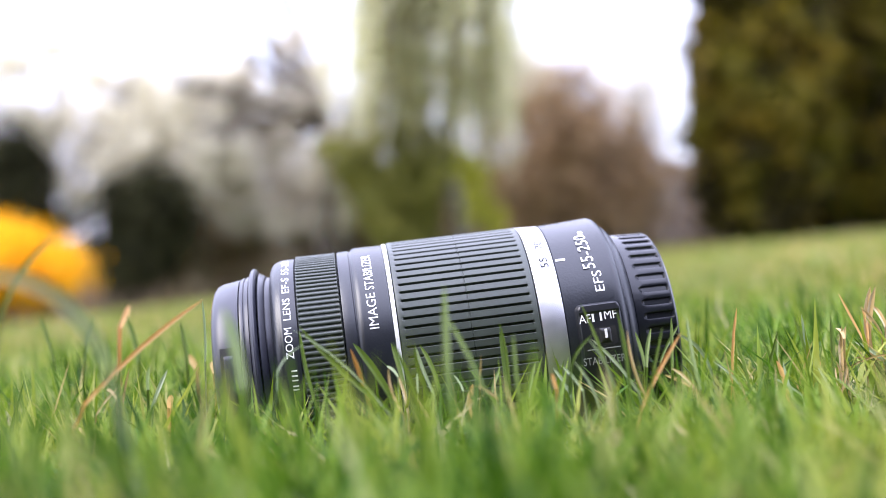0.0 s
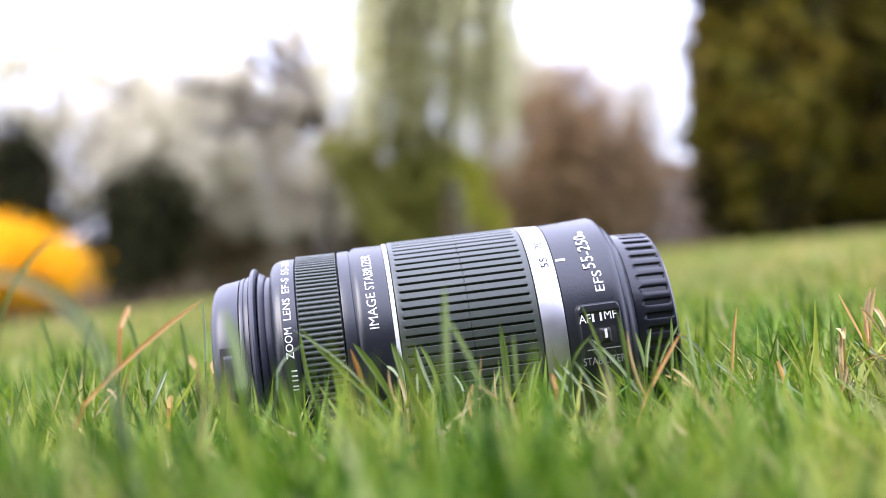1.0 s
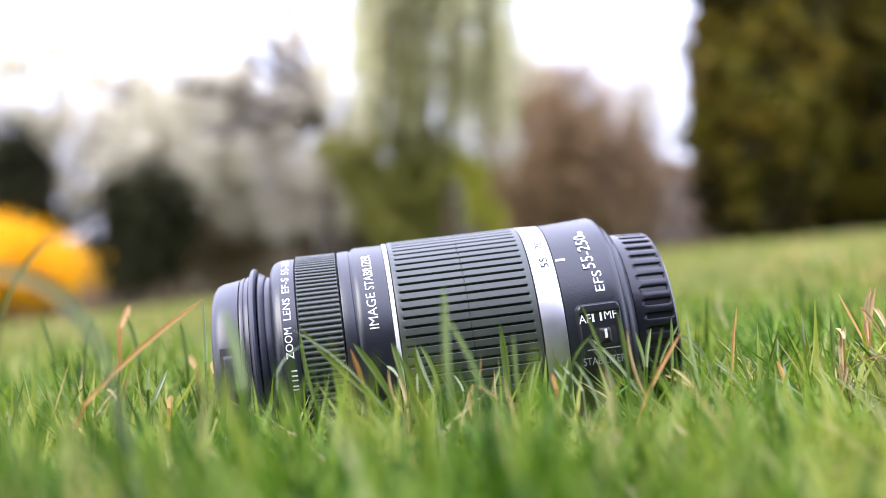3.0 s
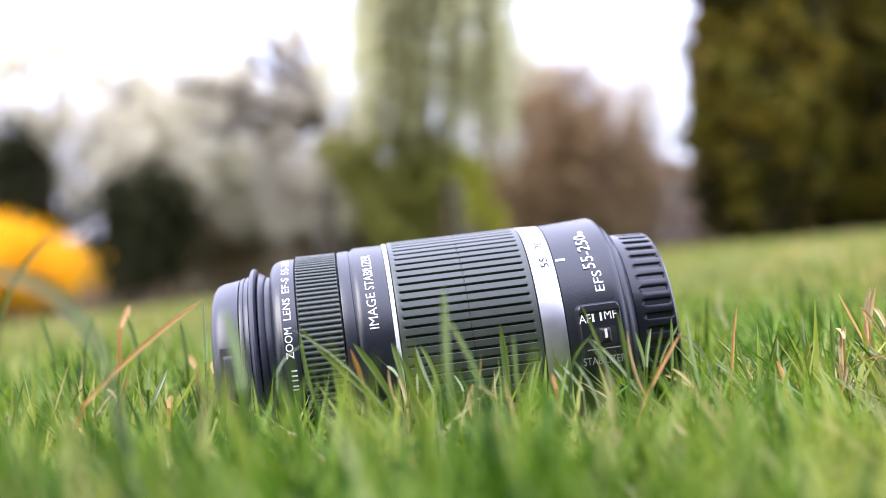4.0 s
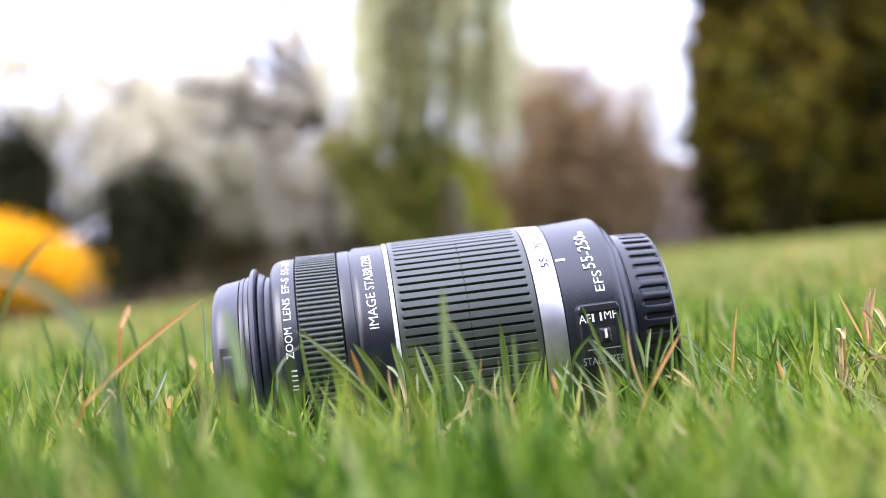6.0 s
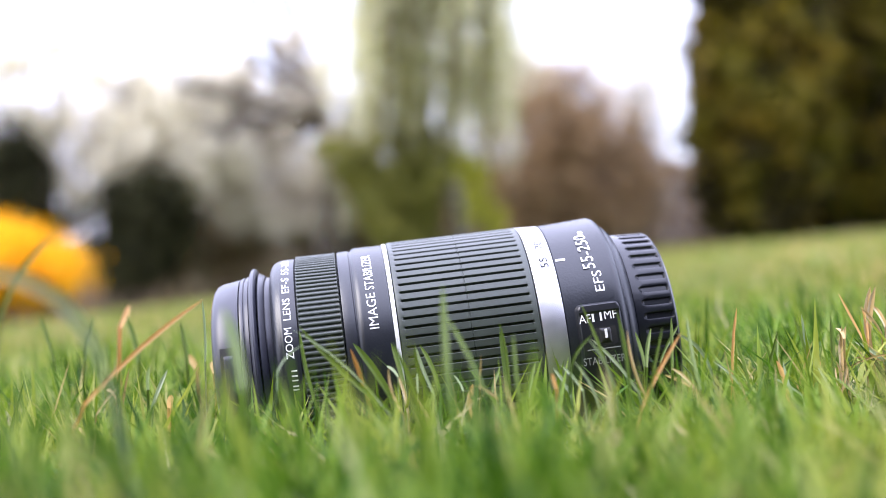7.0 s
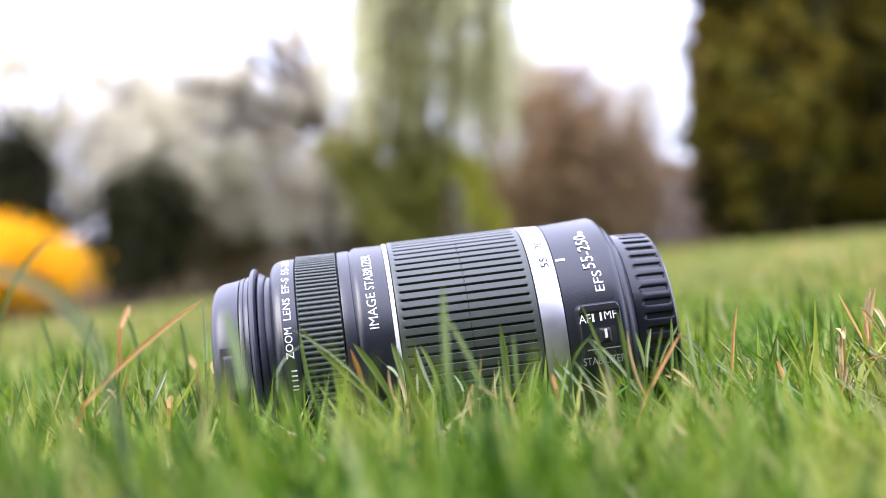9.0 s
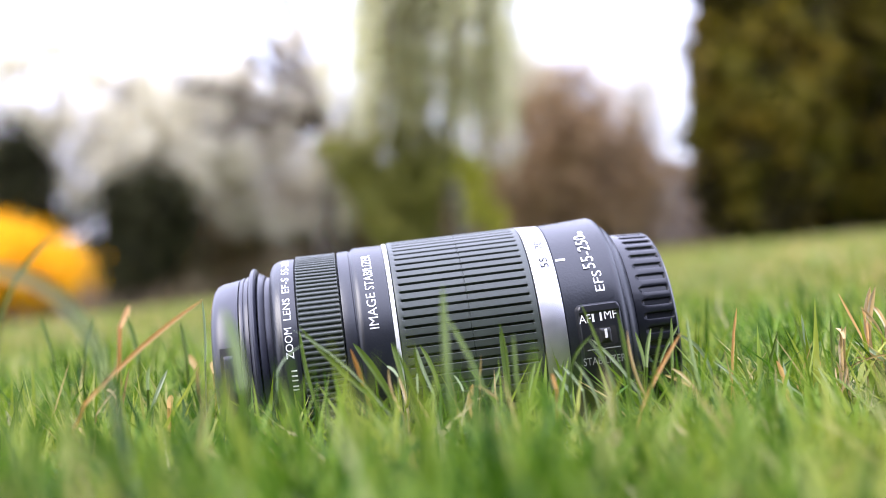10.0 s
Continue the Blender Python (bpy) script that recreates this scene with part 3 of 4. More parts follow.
# ---------------------------------------------------------------- single blades that stand out
def single_blade(name, base, tip, bow, width, mat, label, group="single grass blades"):
    """One grass blade from base to tip, bowed by the vector bow at its middle; its own origin lies at the base."""
    base, tip, bow = Vector(base), Vector(tip), Vector(bow)
    rows = 12
    bm = bmesh.new()
    foot = base + Vector((0, 0.002, float(ground_z(base.x, base.y)) - base.z - 0.001)) - (tip - base) * Vector((1, 1, 0)) * min(0.6, max(0.05, (base.z - float(ground_z(base.x, base.y))) / max(0.004, tip.z - base.z)))
    low = [bm.verts.new(foot - base + Vector(o)) for o in ((-0.0004, 0, 0), (0, 0.0004, 0), (0.0004, 0, 0), (0, 0.0006, 0))]
    bm.faces.new(low)
    prev = low
    across = (tip - base).cross(Vector((0, 1, 0))).normalized()
    for k in range(rows + 1):
        t = k / rows
        c = (tip - base) * t + bow * 4 * t * (1 - t)
        w = width * 0.5 * (0.8 + 0.4 * t if t < 0.5 else 1.0 - ((t - 0.5) * 2) ** 3.2 * 0.93) * 0.8
        fold = Vector((0, w * 0.6, 0))
        cur = [bm.verts.new(c - across * w), bm.verts.new(c + fold), bm.verts.new(c + across * w), bm.verts.new(c + fold + Vector((0, 0.00016, 0)))]
        for i in range(4):
            bm.faces.new((prev[i], prev[(i + 1) % 4], cur[(i + 1) % 4], cur[i]))
        prev = cur
    bm.faces.new(prev)
    ob = part(name, bm, mat, None, sharp=50)
    ob.matrix_world = Matrix.Translation(base)
    return tagged(ob, label, "grass blade", group)


def spot(x, z, depth):
    """Place x and z per metre of depth beside and above the filming camera's axis."""
    return Vector((x * depth, depth * 1.1354, ZC + z * depth))


ORANGE, TAN = "dry orange grass blade leaning over the lawn", "dry straw-coloured grass stalk"
GREEN, PALE = "long fresh green grass blade", "pale grey-green grass blade arching over the lawn"
single_blade("dry_straw", spot(-0.3433, -0.1489, 0.232), spot(-0.2296, -0.0482, 0.245), (-0.0006, 0, 0.0010), 0.00125, M_ORANGE, ORANGE)
single_blade("dry_straw", spot(-0.0698, -0.1532, 0.252), spot(-0.0888, -0.0958, 0.250), (0.0003, 0, 0.0000), 0.00130, M_ORANGE, ORANGE)
single_blade("grass_stalk", spot(-0.0455, -0.1592, 0.246), spot(-0.1386, -0.0731, 0.250), (-0.0005, 0, -0.0008), 0.00158, M_GREENBLADE, GREEN)
single_blade("grass_stalk", spot(-0.0509, -0.1592, 0.244), spot(-0.1429, -0.0780, 0.250), (0.0008, 0, 0.0016), 0.0006, M_PALEBLADE, PALE)
single_blade("dry_straw", spot(0.1900, -0.1538, 0.243), spot(0.2285, -0.0796, 0.247), (-0.0005, 0, 0.0000), 0.00122, M_ORANGE, ORANGE)
single_blade("dry_straw", spot(0.1938, -0.1402, 0.250), spot(0.1765, -0.0774, 0.252), (-0.0008, 0, -0.0005), 0.00086, M_STRAW, TAN)
single_blade("grass_stalk", spot(0.1630, -0.1348, 0.245), spot(0.1321, -0.0525, 0.250), (0.0008, 0, -0.0005), 0.00094, M_GREENBLADE, GREEN)
single_blade("grass_stalk", spot(0.0639, -0.1429, 0.250), spot(0.0541, -0.0709, 0.252), (0.0004, 0, 0.0000), 0.00137, M_GREENBLADE, GREEN)
upright_blade = single_blade("grass_stalk", spot(0.0070, -0.1511, 0.205), spot(0.0011, -0.0347, 0.215), (-0.0002, 0, 0.0000), 0.00187, M_GREENBLADE, GREEN)
single_blade("grass_stalk", spot(0.0411, -0.1402, 0.210), spot(0.0032, -0.0644, 0.220), (0.0005, 0, 0.0000), 0.00115, M_GREENBLADE, GREEN)
single_blade("dry_straw", spot(0.0352, -0.1348, 0.252), spot(0.0363, -0.1012, 0.252), (0.0000, 0, 0.0000), 0.00050, M_STRAW, TAN)
single_blade("dry_straw", spot(0.2772, -0.1186, 0.282), spot(0.2815, -0.0568, 0.285), (-0.0003, 0, 0.0000), 0.00108, M_ORANGE, ORANGE)
single_blade("dry_straw", spot(0.4120, -0.1077, 0.285), spot(0.4093, -0.0363, 0.290), (-0.0012, 0, 0.0000), 0.0025, M_STRAW, TAN)
single_blade("dry_straw", spot(0.4039, -0.0888, 0.285), spot(0.3790, -0.0428, 0.290), (0.0003, 0, -0.0006), 0.00086, M_ORANGE, ORANGE)
single_blade("dry_straw", spot(0.3877, -0.1186, 0.280), spot(0.3822, -0.0742, 0.280), (-0.0006, 0, 0.0000), 0.00130, M_STRAW, TAN)
single_blade("dry_straw", spot(0.4201, -0.0807, 0.285), spot(0.3996, -0.0563, 0.285), (0.0003, 0, 0.0006), 0.00086, M_STRAW, TAN)
single_blade("grass_stalk", spot(0.1792, -0.1402, 0.243), spot(0.1668, -0.0601, 0.246), (0.0005, 0, 0.0000), 0.00115, M_GREENBLADE, GREEN)
single_blade("grass_stalk", spot(-0.0130, -0.1402, 0.250), spot(-0.0271, -0.0915, 0.250), (-0.0007, 0, -0.0004), 0.00115, M_GREENBLADE, GREEN)
single_blade("grass_stalk", spot(-0.0211, -0.1565, 0.240), spot(-0.0487, -0.0893, 0.243), (0.0004, 0, 0.0000), 0.00130, M_GREENBLADE, GREEN)
single_blade("dry_straw", spot(-0.3086, -0.1673, 0.262), spot(-0.3005, -0.1142, 0.262), (-0.0003, 0, 0.0000), 0.00072, M_STRAW, TAN)
single_blade("grass_stalk", spot(-0.1592, -0.1348, 0.235), spot(-0.1321, -0.0904, 0.245), (-0.0022, 0, 0.0006), 0.0005, M_PALEBLADE, PALE)
single_blade("grass_stalk", spot(-0.0401, -0.1592, 0.247), spot(-0.0845, -0.0915, 0.250), (0.0003, 0, 0.0003), 0.00158, M_GREENBLADE, GREEN)
single_blade("grass_stalk", spot(-0.1917, -0.1348, 0.170), spot(-0.2101, -0.0563, 0.180), (0.0004, 0, 0.0000), 0.00216, M_GREENBLADE, GREEN)
single_blade("grass_stalk", spot(0.0736, -0.1483, 0.220), spot(0.0671, -0.0807, 0.225), (-0.0002, 0, 0.0000), 0.00115, M_GREENBLADE, GREEN)
single_blade("grass_stalk", spot(0.1982, -0.1348, 0.245), spot(0.2101, -0.0753, 0.247), (0.0000, 0, 0.0000), 0.00086, M_GREENBLADE, GREEN)
single_blade("grass_stalk", spot(0.2469, -0.1348, 0.250), spot(0.2334, -0.0644, 0.260), (-0.0004, 0, 0.0000), 0.00115, M_GREENBLADE, GREEN)
single_blade("grass_stalk", spot(0.1224, -0.1186, 0.243), spot(0.1440, -0.0818, 0.243), (-0.0011, 0, 0.0004), 0.00086, M_GREENBLADE, GREEN)
single_blade("grass_stalk", spot(0.1657, -0.1348, 0.243), spot(0.1386, -0.0861, 0.243), (0.0005, 0, 0.0008), 0.0009, M_PALEBLADE, PALE)
single_blade("dry_straw", spot(-0.0374, -0.1592, 0.246), spot(-0.0520, -0.1132, 0.248), (-0.0011, 0, 0.0000), 0.00072, M_STRAW, TAN)
single_blade("grass_stalk", spot(-0.2918, -0.1077, 0.360), spot(-0.3043, -0.0644, 0.370), (0.0008, 0, 0.0000), 0.00216, M_GREENBLADE, GREEN)
single_blade("grass_stalk", spot(0.2577, -0.1186, 0.262), spot(0.2225, -0.0807, 0.262), (0.0011, 0, 0.0014), 0.0011, M_PALEBLADE, PALE)
single_blade("grass_stalk", spot(0.3281, -0.1511, 0.272), spot(0.3037, -0.0807, 0.275), (0.0006, 0, 0.0000), 0.00101, M_GREENBLADE, GREEN)
single_blade("grass_stalk", spot(0.3606, -0.1511, 0.280), spot(0.3362, -0.0644, 0.285), (0.0006, 0, 0.0000), 0.00108, M_GREENBLADE, GREEN)
single_blade("grass_stalk", spot(0.3119, -0.1132, 0.270), spot(0.3216, -0.0780, 0.270), (0.0000, 0, 0.0000), 0.00101, M_GREENBLADE, GREEN)
single_blade("dry_straw", spot(0.3303, -0.1429, 0.268), spot(0.3194, -0.1067, 0.270), (0.0003, 0, 0.0000), 0.0011, M_ORANGE, ORANGE)
single_blade("dry_straw", spot(0.2426, -0.1348, 0.255), spot(0.2187, -0.1142, 0.258), (0.0000, 0, 0.0007), 0.0009, M_STRAW, TAN)
single_blade("dry_straw", spot(0.3877, -0.1142, 0.272), spot(0.3714, -0.1592, 0.268), (0.0007, 0, 0.0000), 0.0008, M_STRAW, TAN)
single_blade("dry_straw", spot(0.3362, -0.1754, 0.262), spot(0.3335, -0.1467, 0.264), (-0.0004, 0, 0.0000), 0.0009, M_STRAW, TAN)
single_blade("dry_straw", spot(0.4234, -0.1077, 0.280), spot(0.3942, -0.1045, 0.280), (0.0000, 0, 0.0006), 0.0009, M_STRAW, TAN)
single_blade("dry_straw", spot(-0.3324, -0.1592, 0.255), spot(-0.3119, -0.1337, 0.258), (0.0000, 0, 0.0006), 0.0007, M_STRAW, TAN)
single_blade("dry_straw", spot(0.1305, -0.1781, 0.235), spot(0.1088, -0.1511, 0.238), (0.0000, 0, 0.0008), 0.0010, M_STRAW, TAN)
single_blade("dry_straw", spot(0.0520, -0.1429, 0.248), spot(0.0292, -0.1305, 0.250), (0.0000, 0, 0.0005), 0.0010, M_STRAW, TAN)
single_blade("dry_straw", spot(0.1088, -0.1348, 0.246), spot(0.1040, -0.1186, 0.247), (0.0000, 0, 0.0000), 0.0013, M_ORANGE, ORANGE)
single_blade("dry_straw", spot(0.3822, -0.1348, 0.274), spot(0.3768, -0.1077, 0.275), (0.0006, 0, 0.0000), 0.0008, M_STRAW, TAN)
single_blade("dry_straw", spot(0.3552, -0.1348, 0.278), spot(0.3617, -0.1077, 0.278), (0.0000, 0, 0.0000), 0.0010, M_ORANGE, ORANGE)
single_blade("grass_stalk", spot(0.2956, -0.1402, 0.268), spot(0.2794, -0.0861, 0.272), (0.0004, 0, 0.0000), 0.0010, M_GREENBLADE, GREEN)
single_blade("grass_stalk", spot(0.2902, -0.1402, 0.262), spot(0.2588, -0.1077, 0.266), (0.0007, 0, 0.0006), 0.0008, M_PALEBLADE, PALE)
single_blade("grass_stalk", spot(0.3443, -0.1619, 0.262), spot(0.3259, -0.1077, 0.268), (-0.0006, 0, 0.0000), 0.0009, M_PALEBLADE, PALE)
single_blade("grass_stalk", spot(0.1494, -0.1511, 0.243), spot(0.1251, -0.1077, 0.246), (0.0007, 0, 0.0005), 0.0008, M_PALEBLADE, PALE)
single_blade("dry_straw", spot(0.4082, -0.0969, 0.285), spot(0.4142, -0.0363, 0.289), (-0.0008, 0, 0.0000), 0.0022, M_STRAW, TAN)
single_blade("dry_straw", spot(0.4245, -0.0742, 0.285), spot(0.4109, -0.0541, 0.289), (0.0002, 0, 0.0006), 0.0016, M_STRAW, TAN)
single_blade("dry_straw", spot(0.4071, -0.0861, 0.285), spot(0.4012, -0.0552, 0.289), (0.0003, 0, 0.0006), 0.0011, M_ORANGE, ORANGE)
single_blade("dry_straw", spot(0.3822, -0.1104, 0.278), spot(0.3860, -0.0742, 0.282), (-0.0006, 0, 0.0000), 0.0021, M_STRAW, TAN)
single_blade("dry_straw", spot(0.3844, -0.0861, 0.278), spot(0.3763, -0.0758, 0.282), (0.0004, 0, 0.0006), 0.0012, M_STRAW, TAN)
single_blade("grass_stalk", spot(0.4234, -0.1077, 0.280), spot(0.3942, -0.0888, 0.284), (0.0000, 0, 0.0005), 0.0012, M_PALEBLADE, PALE)
single_blade("dry_straw", spot(0.4245, -0.1012, 0.275), spot(0.3877, -0.1142, 0.279), (0.0000, 0, 0.0006), 0.0008, M_STRAW, TAN)
single_blade("grass_stalk", spot(0.3606, -0.1402, 0.283), spot(0.3433, -0.0623, 0.287), (-0.0004, 0, 0.0000), 0.0014, M_PALEBLADE, PALE)
single_blade("grass_stalk", spot(0.3741, -0.1348, 0.285), spot(0.3714, -0.0644, 0.289), (0.0003, 0, 0.0000), 0.0017, M_GREENBLADE, GREEN)
single_blade("dry_straw", spot(0.3303, -0.1348, 0.272), spot(0.3205, -0.1077, 0.276), (0.0003, 0, 0.0000), 0.0014, M_ORANGE, ORANGE)
single_blade("grass_stalk", spot(0.3725, -0.1402, 0.272), spot(0.3590, -0.1132, 0.276), (0.0002, 0, 0.0003), 0.0008, M_PALEBLADE, PALE)
single_blade("dry_straw", spot(0.3779, -0.1305, 0.272), spot(0.3757, -0.1132, 0.276), (0.0000, 0, 0.0000), 0.0006, M_STRAW, TAN)
single_blade("grass_stalk", spot(0.3443, -0.1402, 0.268), spot(0.3146, -0.1229, 0.272), (0.0000, 0, 0.0004), 0.0008, M_PALEBLADE, PALE)
single_blade("grass_stalk", spot(0.3184, -0.1132, 0.285), spot(0.3194, -0.0780, 0.289), (0.0003, 0, 0.0000), 0.0012, M_GREENBLADE, GREEN)
single_blade("grass_stalk", spot(0.3530, -0.1077, 0.300), spot(0.3346, -0.0644, 0.304), (0.0004, 0, 0.0000), 0.0012, M_GREENBLADE, GREEN)
single_blade("dry_straw", spot(-0.3097, -0.0753, 0.340), spot(-0.3010, -0.0536, 0.344), (0.0002, 0, 0.0000), 0.0024, M_ORANGE, ORANGE)
single_blade("grass_stalk", spot(-0.2907, -0.1077, 0.330), spot(-0.3032, -0.0644, 0.334), (0.0004, 0, 0.0000), 0.0018, M_GREENBLADE, GREEN)
single_blade("grass_stalk", spot(-0.2447, -0.1132, 0.320), spot(-0.2523, -0.0688, 0.324), (0.0003, 0, 0.0000), 0.0019, M_GREENBLADE, GREEN)
single_blade("grass_stalk", spot(-0.2279, -0.1077, 0.272), spot(-0.2312, -0.0471, 0.276), (0.0004, 0, 0.0000), 0.0008, M_PALEBLADE, PALE)
single_blade("dry_straw", spot(-0.2361, -0.1142, 0.330), spot(-0.2474, -0.1023, 0.334), (0.0002, 0, 0.0006), 0.0030, M_STRAW, TAN)
single_blade("dry_straw", spot(-0.2187, -0.1186, 0.300), spot(-0.2220, -0.1077, 0.304), (0.0000, 0, 0.0000), 0.0022, M_STRAW, TAN)
single_blade("grass_stalk", spot(-0.2783, -0.1521, 0.268), spot(-0.2642, -0.1159, 0.272), (-0.0003, 0, 0.0000), 0.0013, M_PALEBLADE, PALE)
single_blade("dry_straw", spot(-0.2620, -0.1521, 0.268), spot(-0.2610, -0.1397, 0.272), (0.0000, 0, 0.0000), 0.0022, M_ORANGE, ORANGE)
single_blade("dry_straw", spot(-0.3129, -0.1429, 0.255), spot(-0.3227, -0.1348, 0.259), (0.0000, 0, 0.0005), 0.0011, M_STRAW, TAN)
single_blade("grass_stalk", spot(-0.2826, -0.1348, 0.290), spot(-0.2815, -0.1121, 0.294), (-0.0003, 0, 0.0000), 0.0014, M_GREENBLADE, GREEN)
single_blade("grass_stalk", spot(-0.3433, -0.1077, 0.330), spot(-0.3351, -0.0644, 0.334), (-0.0004, 0, 0.0000), 0.0016, M_GREENBLADE, GREEN)
single_blade("grass_stalk", spot(-0.3730, -0.1077, 0.340), spot(-0.3866, -0.0644, 0.344), (0.0004, 0, 0.0000), 0.0016, M_GREENBLADE, GREEN)
single_blade("grass_stalk", spot(-0.0498, -0.1413, 0.262), spot(-0.0861, -0.0904, 0.266), (0.0003, 0, 0.0004), 0.0022, M_GREENBLADE, GREEN)
single_blade("dry_straw", spot(-0.0336, -0.1576, 0.258), spot(-0.0433, -0.1213, 0.262), (0.0004, 0, 0.0000), 0.0010, M_STRAW, TAN)
single_blade("grass_stalk", spot(-0.0433, -0.1218, 0.258), spot(-0.0541, -0.1121, 0.262), (0.0001, 0, 0.0004), 0.0009, M_PALEBLADE, PALE)
single_blade("grass_stalk", spot(-0.0368, -0.1359, 0.262), spot(-0.0498, -0.0904, 0.266), (0.0003, 0, 0.0000), 0.0014, M_GREENBLADE, GREEN)
single_blade("grass_stalk", spot(-0.0076, -0.1413, 0.262), spot(-0.0265, -0.0926, 0.266), (-0.0004, 0, 0.0000), 0.0011, M_PALEBLADE, PALE)
single_blade("grass_stalk", spot(-0.0032, -0.1359, 0.262), spot(-0.0227, -0.0915, 0.266), (0.0005, 0, 0.0004), 0.0014, M_GREENBLADE, GREEN)
single_blade("grass_stalk", spot(-0.0238, -0.1370, 0.262), spot(-0.0249, -0.1186, 0.266), (0.0000, 0, 0.0000), 0.0007, M_PALEBLADE, PALE)
single_blade("dry_straw", spot(0.0260, -0.1608, 0.255), spot(0.0282, -0.1294, 0.259), (-0.0004, 0, 0.0000), 0.0018, M_ORANGE, ORANGE)
single_blade("grass_stalk", spot(0.0195, -0.1359, 0.260), spot(0.0103, -0.1207, 0.264), (0.0002, 0, 0.0002), 0.0007, M_PALEBLADE, PALE)
single_blade("grass_stalk", spot(0.1949, -0.1132, 0.262), spot(0.1992, -0.0763, 0.266), (-0.0003, 0, 0.0000), 0.0013, M_GREENBLADE, GREEN)
single_blade("grass_stalk", spot(0.1938, -0.1159, 0.264), spot(0.1841, -0.0796, 0.268), (0.0003, 0, 0.0000), 0.0011, M_GREENBLADE, GREEN)
single_blade("grass_stalk", spot(0.2198, -0.1159, 0.264), spot(0.2187, -0.0655, 0.268), (0.0000, 0, 0.0000), 0.0011, M_GREENBLADE, GREEN)
single_blade("grass_stalk", spot(0.2079, -0.1088, 0.266), spot(0.2269, -0.0709, 0.270), (-0.0004, 0, 0.0000), 0.0010, M_GREENBLADE, GREEN)
single_blade("dry_straw", spot(0.2393, -0.1326, 0.262), spot(0.2122, -0.1207, 0.266), (0.0000, 0, 0.0003), 0.0012, M_STRAW, TAN)
single_blade("grass_stalk", spot(0.1343, -0.1359, 0.258), spot(0.1115, -0.1104, 0.262), (0.0003, 0, 0.0003), 0.0010, M_PALEBLADE, PALE)
single_blade("grass_stalk", spot(0.1234, -0.1424, 0.258), spot(0.1050, -0.1132, 0.262), (0.0003, 0, 0.0002), 0.0010, M_PALEBLADE, PALE)
single_blade("grass_stalk", spot(0.1873, -0.1370, 0.258), spot(0.1419, -0.0861, 0.262), (0.0004, 0, 0.0006), 0.0010, M_PALEBLADE, PALE)
single_blade("grass_stalk", spot(0.0466, -0.1402, 0.260), spot(0.0547, -0.1132, 0.264), (-0.0003, 0, 0.0000), 0.0012, M_GREENBLADE, GREEN)
single_blade("grass_stalk", spot(0.0818, -0.1435, 0.260), spot(0.0888, -0.1077, 0.264), (-0.0003, 0, 0.0000), 0.0012, M_GREENBLADE, GREEN)
single_blade("grass_stalk", spot(0.0617, -0.1424, 0.262), spot(0.0541, -0.0796, 0.266), (0.0002, 0, 0.0000), 0.0013, M_GREENBLADE, GREEN)
single_blade("grass_stalk", spot(-0.1213, -0.1511, 0.258), spot(-0.1375, -0.0780, 0.262), (-0.0006, 0, 0.0004), 0.0012, M_GREENBLADE, GREEN)
arching_blade = single_blade("grass_stalk", spot(-0.322, -0.108, 0.150), spot(-0.472, -0.030, 0.142), (0.0018, 0, 0.0046), 0.0023, M_ARCHBLADE, PALE)
leaning_blade = single_blade("grass_stalk", spot(-0.425, -0.070, 0.200), spot(-0.370, 0.0150, 0.205), (-0.0014, 0, 0.0010), 0.0012, M_GREENBLADE, GREEN)


# ---------------------------------------------------------------- trees and shrubs
def limb(bm, a, b, ra, rb, seg=7, rows=4, wob=0.0, rng=None):
    a, b = Vector(a), Vector(b)
    ax = (b - a).normalized()
    s1 = ax.orthogonal().normalized()
    s2 = ax.cross(s1)
    prev = None
    for k in range(rows + 1):
        t = k / rows
        c = a.lerp(b, t)
        if rng is not None and 0 < k < rows:
            c += Vector(rng.normal(0, wob, 3))
        r = ra + (rb - ra) * t
        cur = [bm.verts.new(c + (s1 * math.cos(6.2832 * i / seg) + s2 * math.sin(6.2832 * i / seg)) * r) for i in range(seg)]
        if prev:
            for i in range(seg):
                bm.faces.new((prev[i], prev[(i + 1) % seg], cur[(i + 1) % seg], cur[i]))
        else:
            bm.faces.new(cur)
        prev = cur
    bm.faces.new(prev)


def leaves(rng, centres, spread, count, size, droop=0.0):
    """Small folded leaves in clumps round the centres; returns vertices and triangles."""
    n = count
    k = rng.integers(0, len(centres), n)
    off = rng.normal(0, 1, (n, 3)) * np.asarray(spread)[k]
    c = np.asarray(centres)[k] + off
    a = rng.normal(0, 1, (n, 3))
    a[:, 2] -= droop
    a /= np.linalg.norm(a, axis=1)[:, None]
    b = np.cross(a, rng.normal(0, 1, (n, 3)))
    b /= np.linalg.norm(b, axis=1)[:, None] + 1e-9
    nn = np.cross(a, b)
    L = (size * rng.uniform(0.6, 1.5, n))[:, None]
    V = np.stack([c - a * L, c + b * L * 0.55 + nn * L * 0.2, c + a * L, c - b * L * 0.55 + nn * L * 0.2], 1)
    F = np.array([(0, 1, 2), (0, 2, 3)])
    return V.reshape(-1, 3), (F[None] + (np.arange(n) * 4)[:, None, None]).reshape(-1, 3)


def gz(x, y):
    return float(ground_z(x, y))


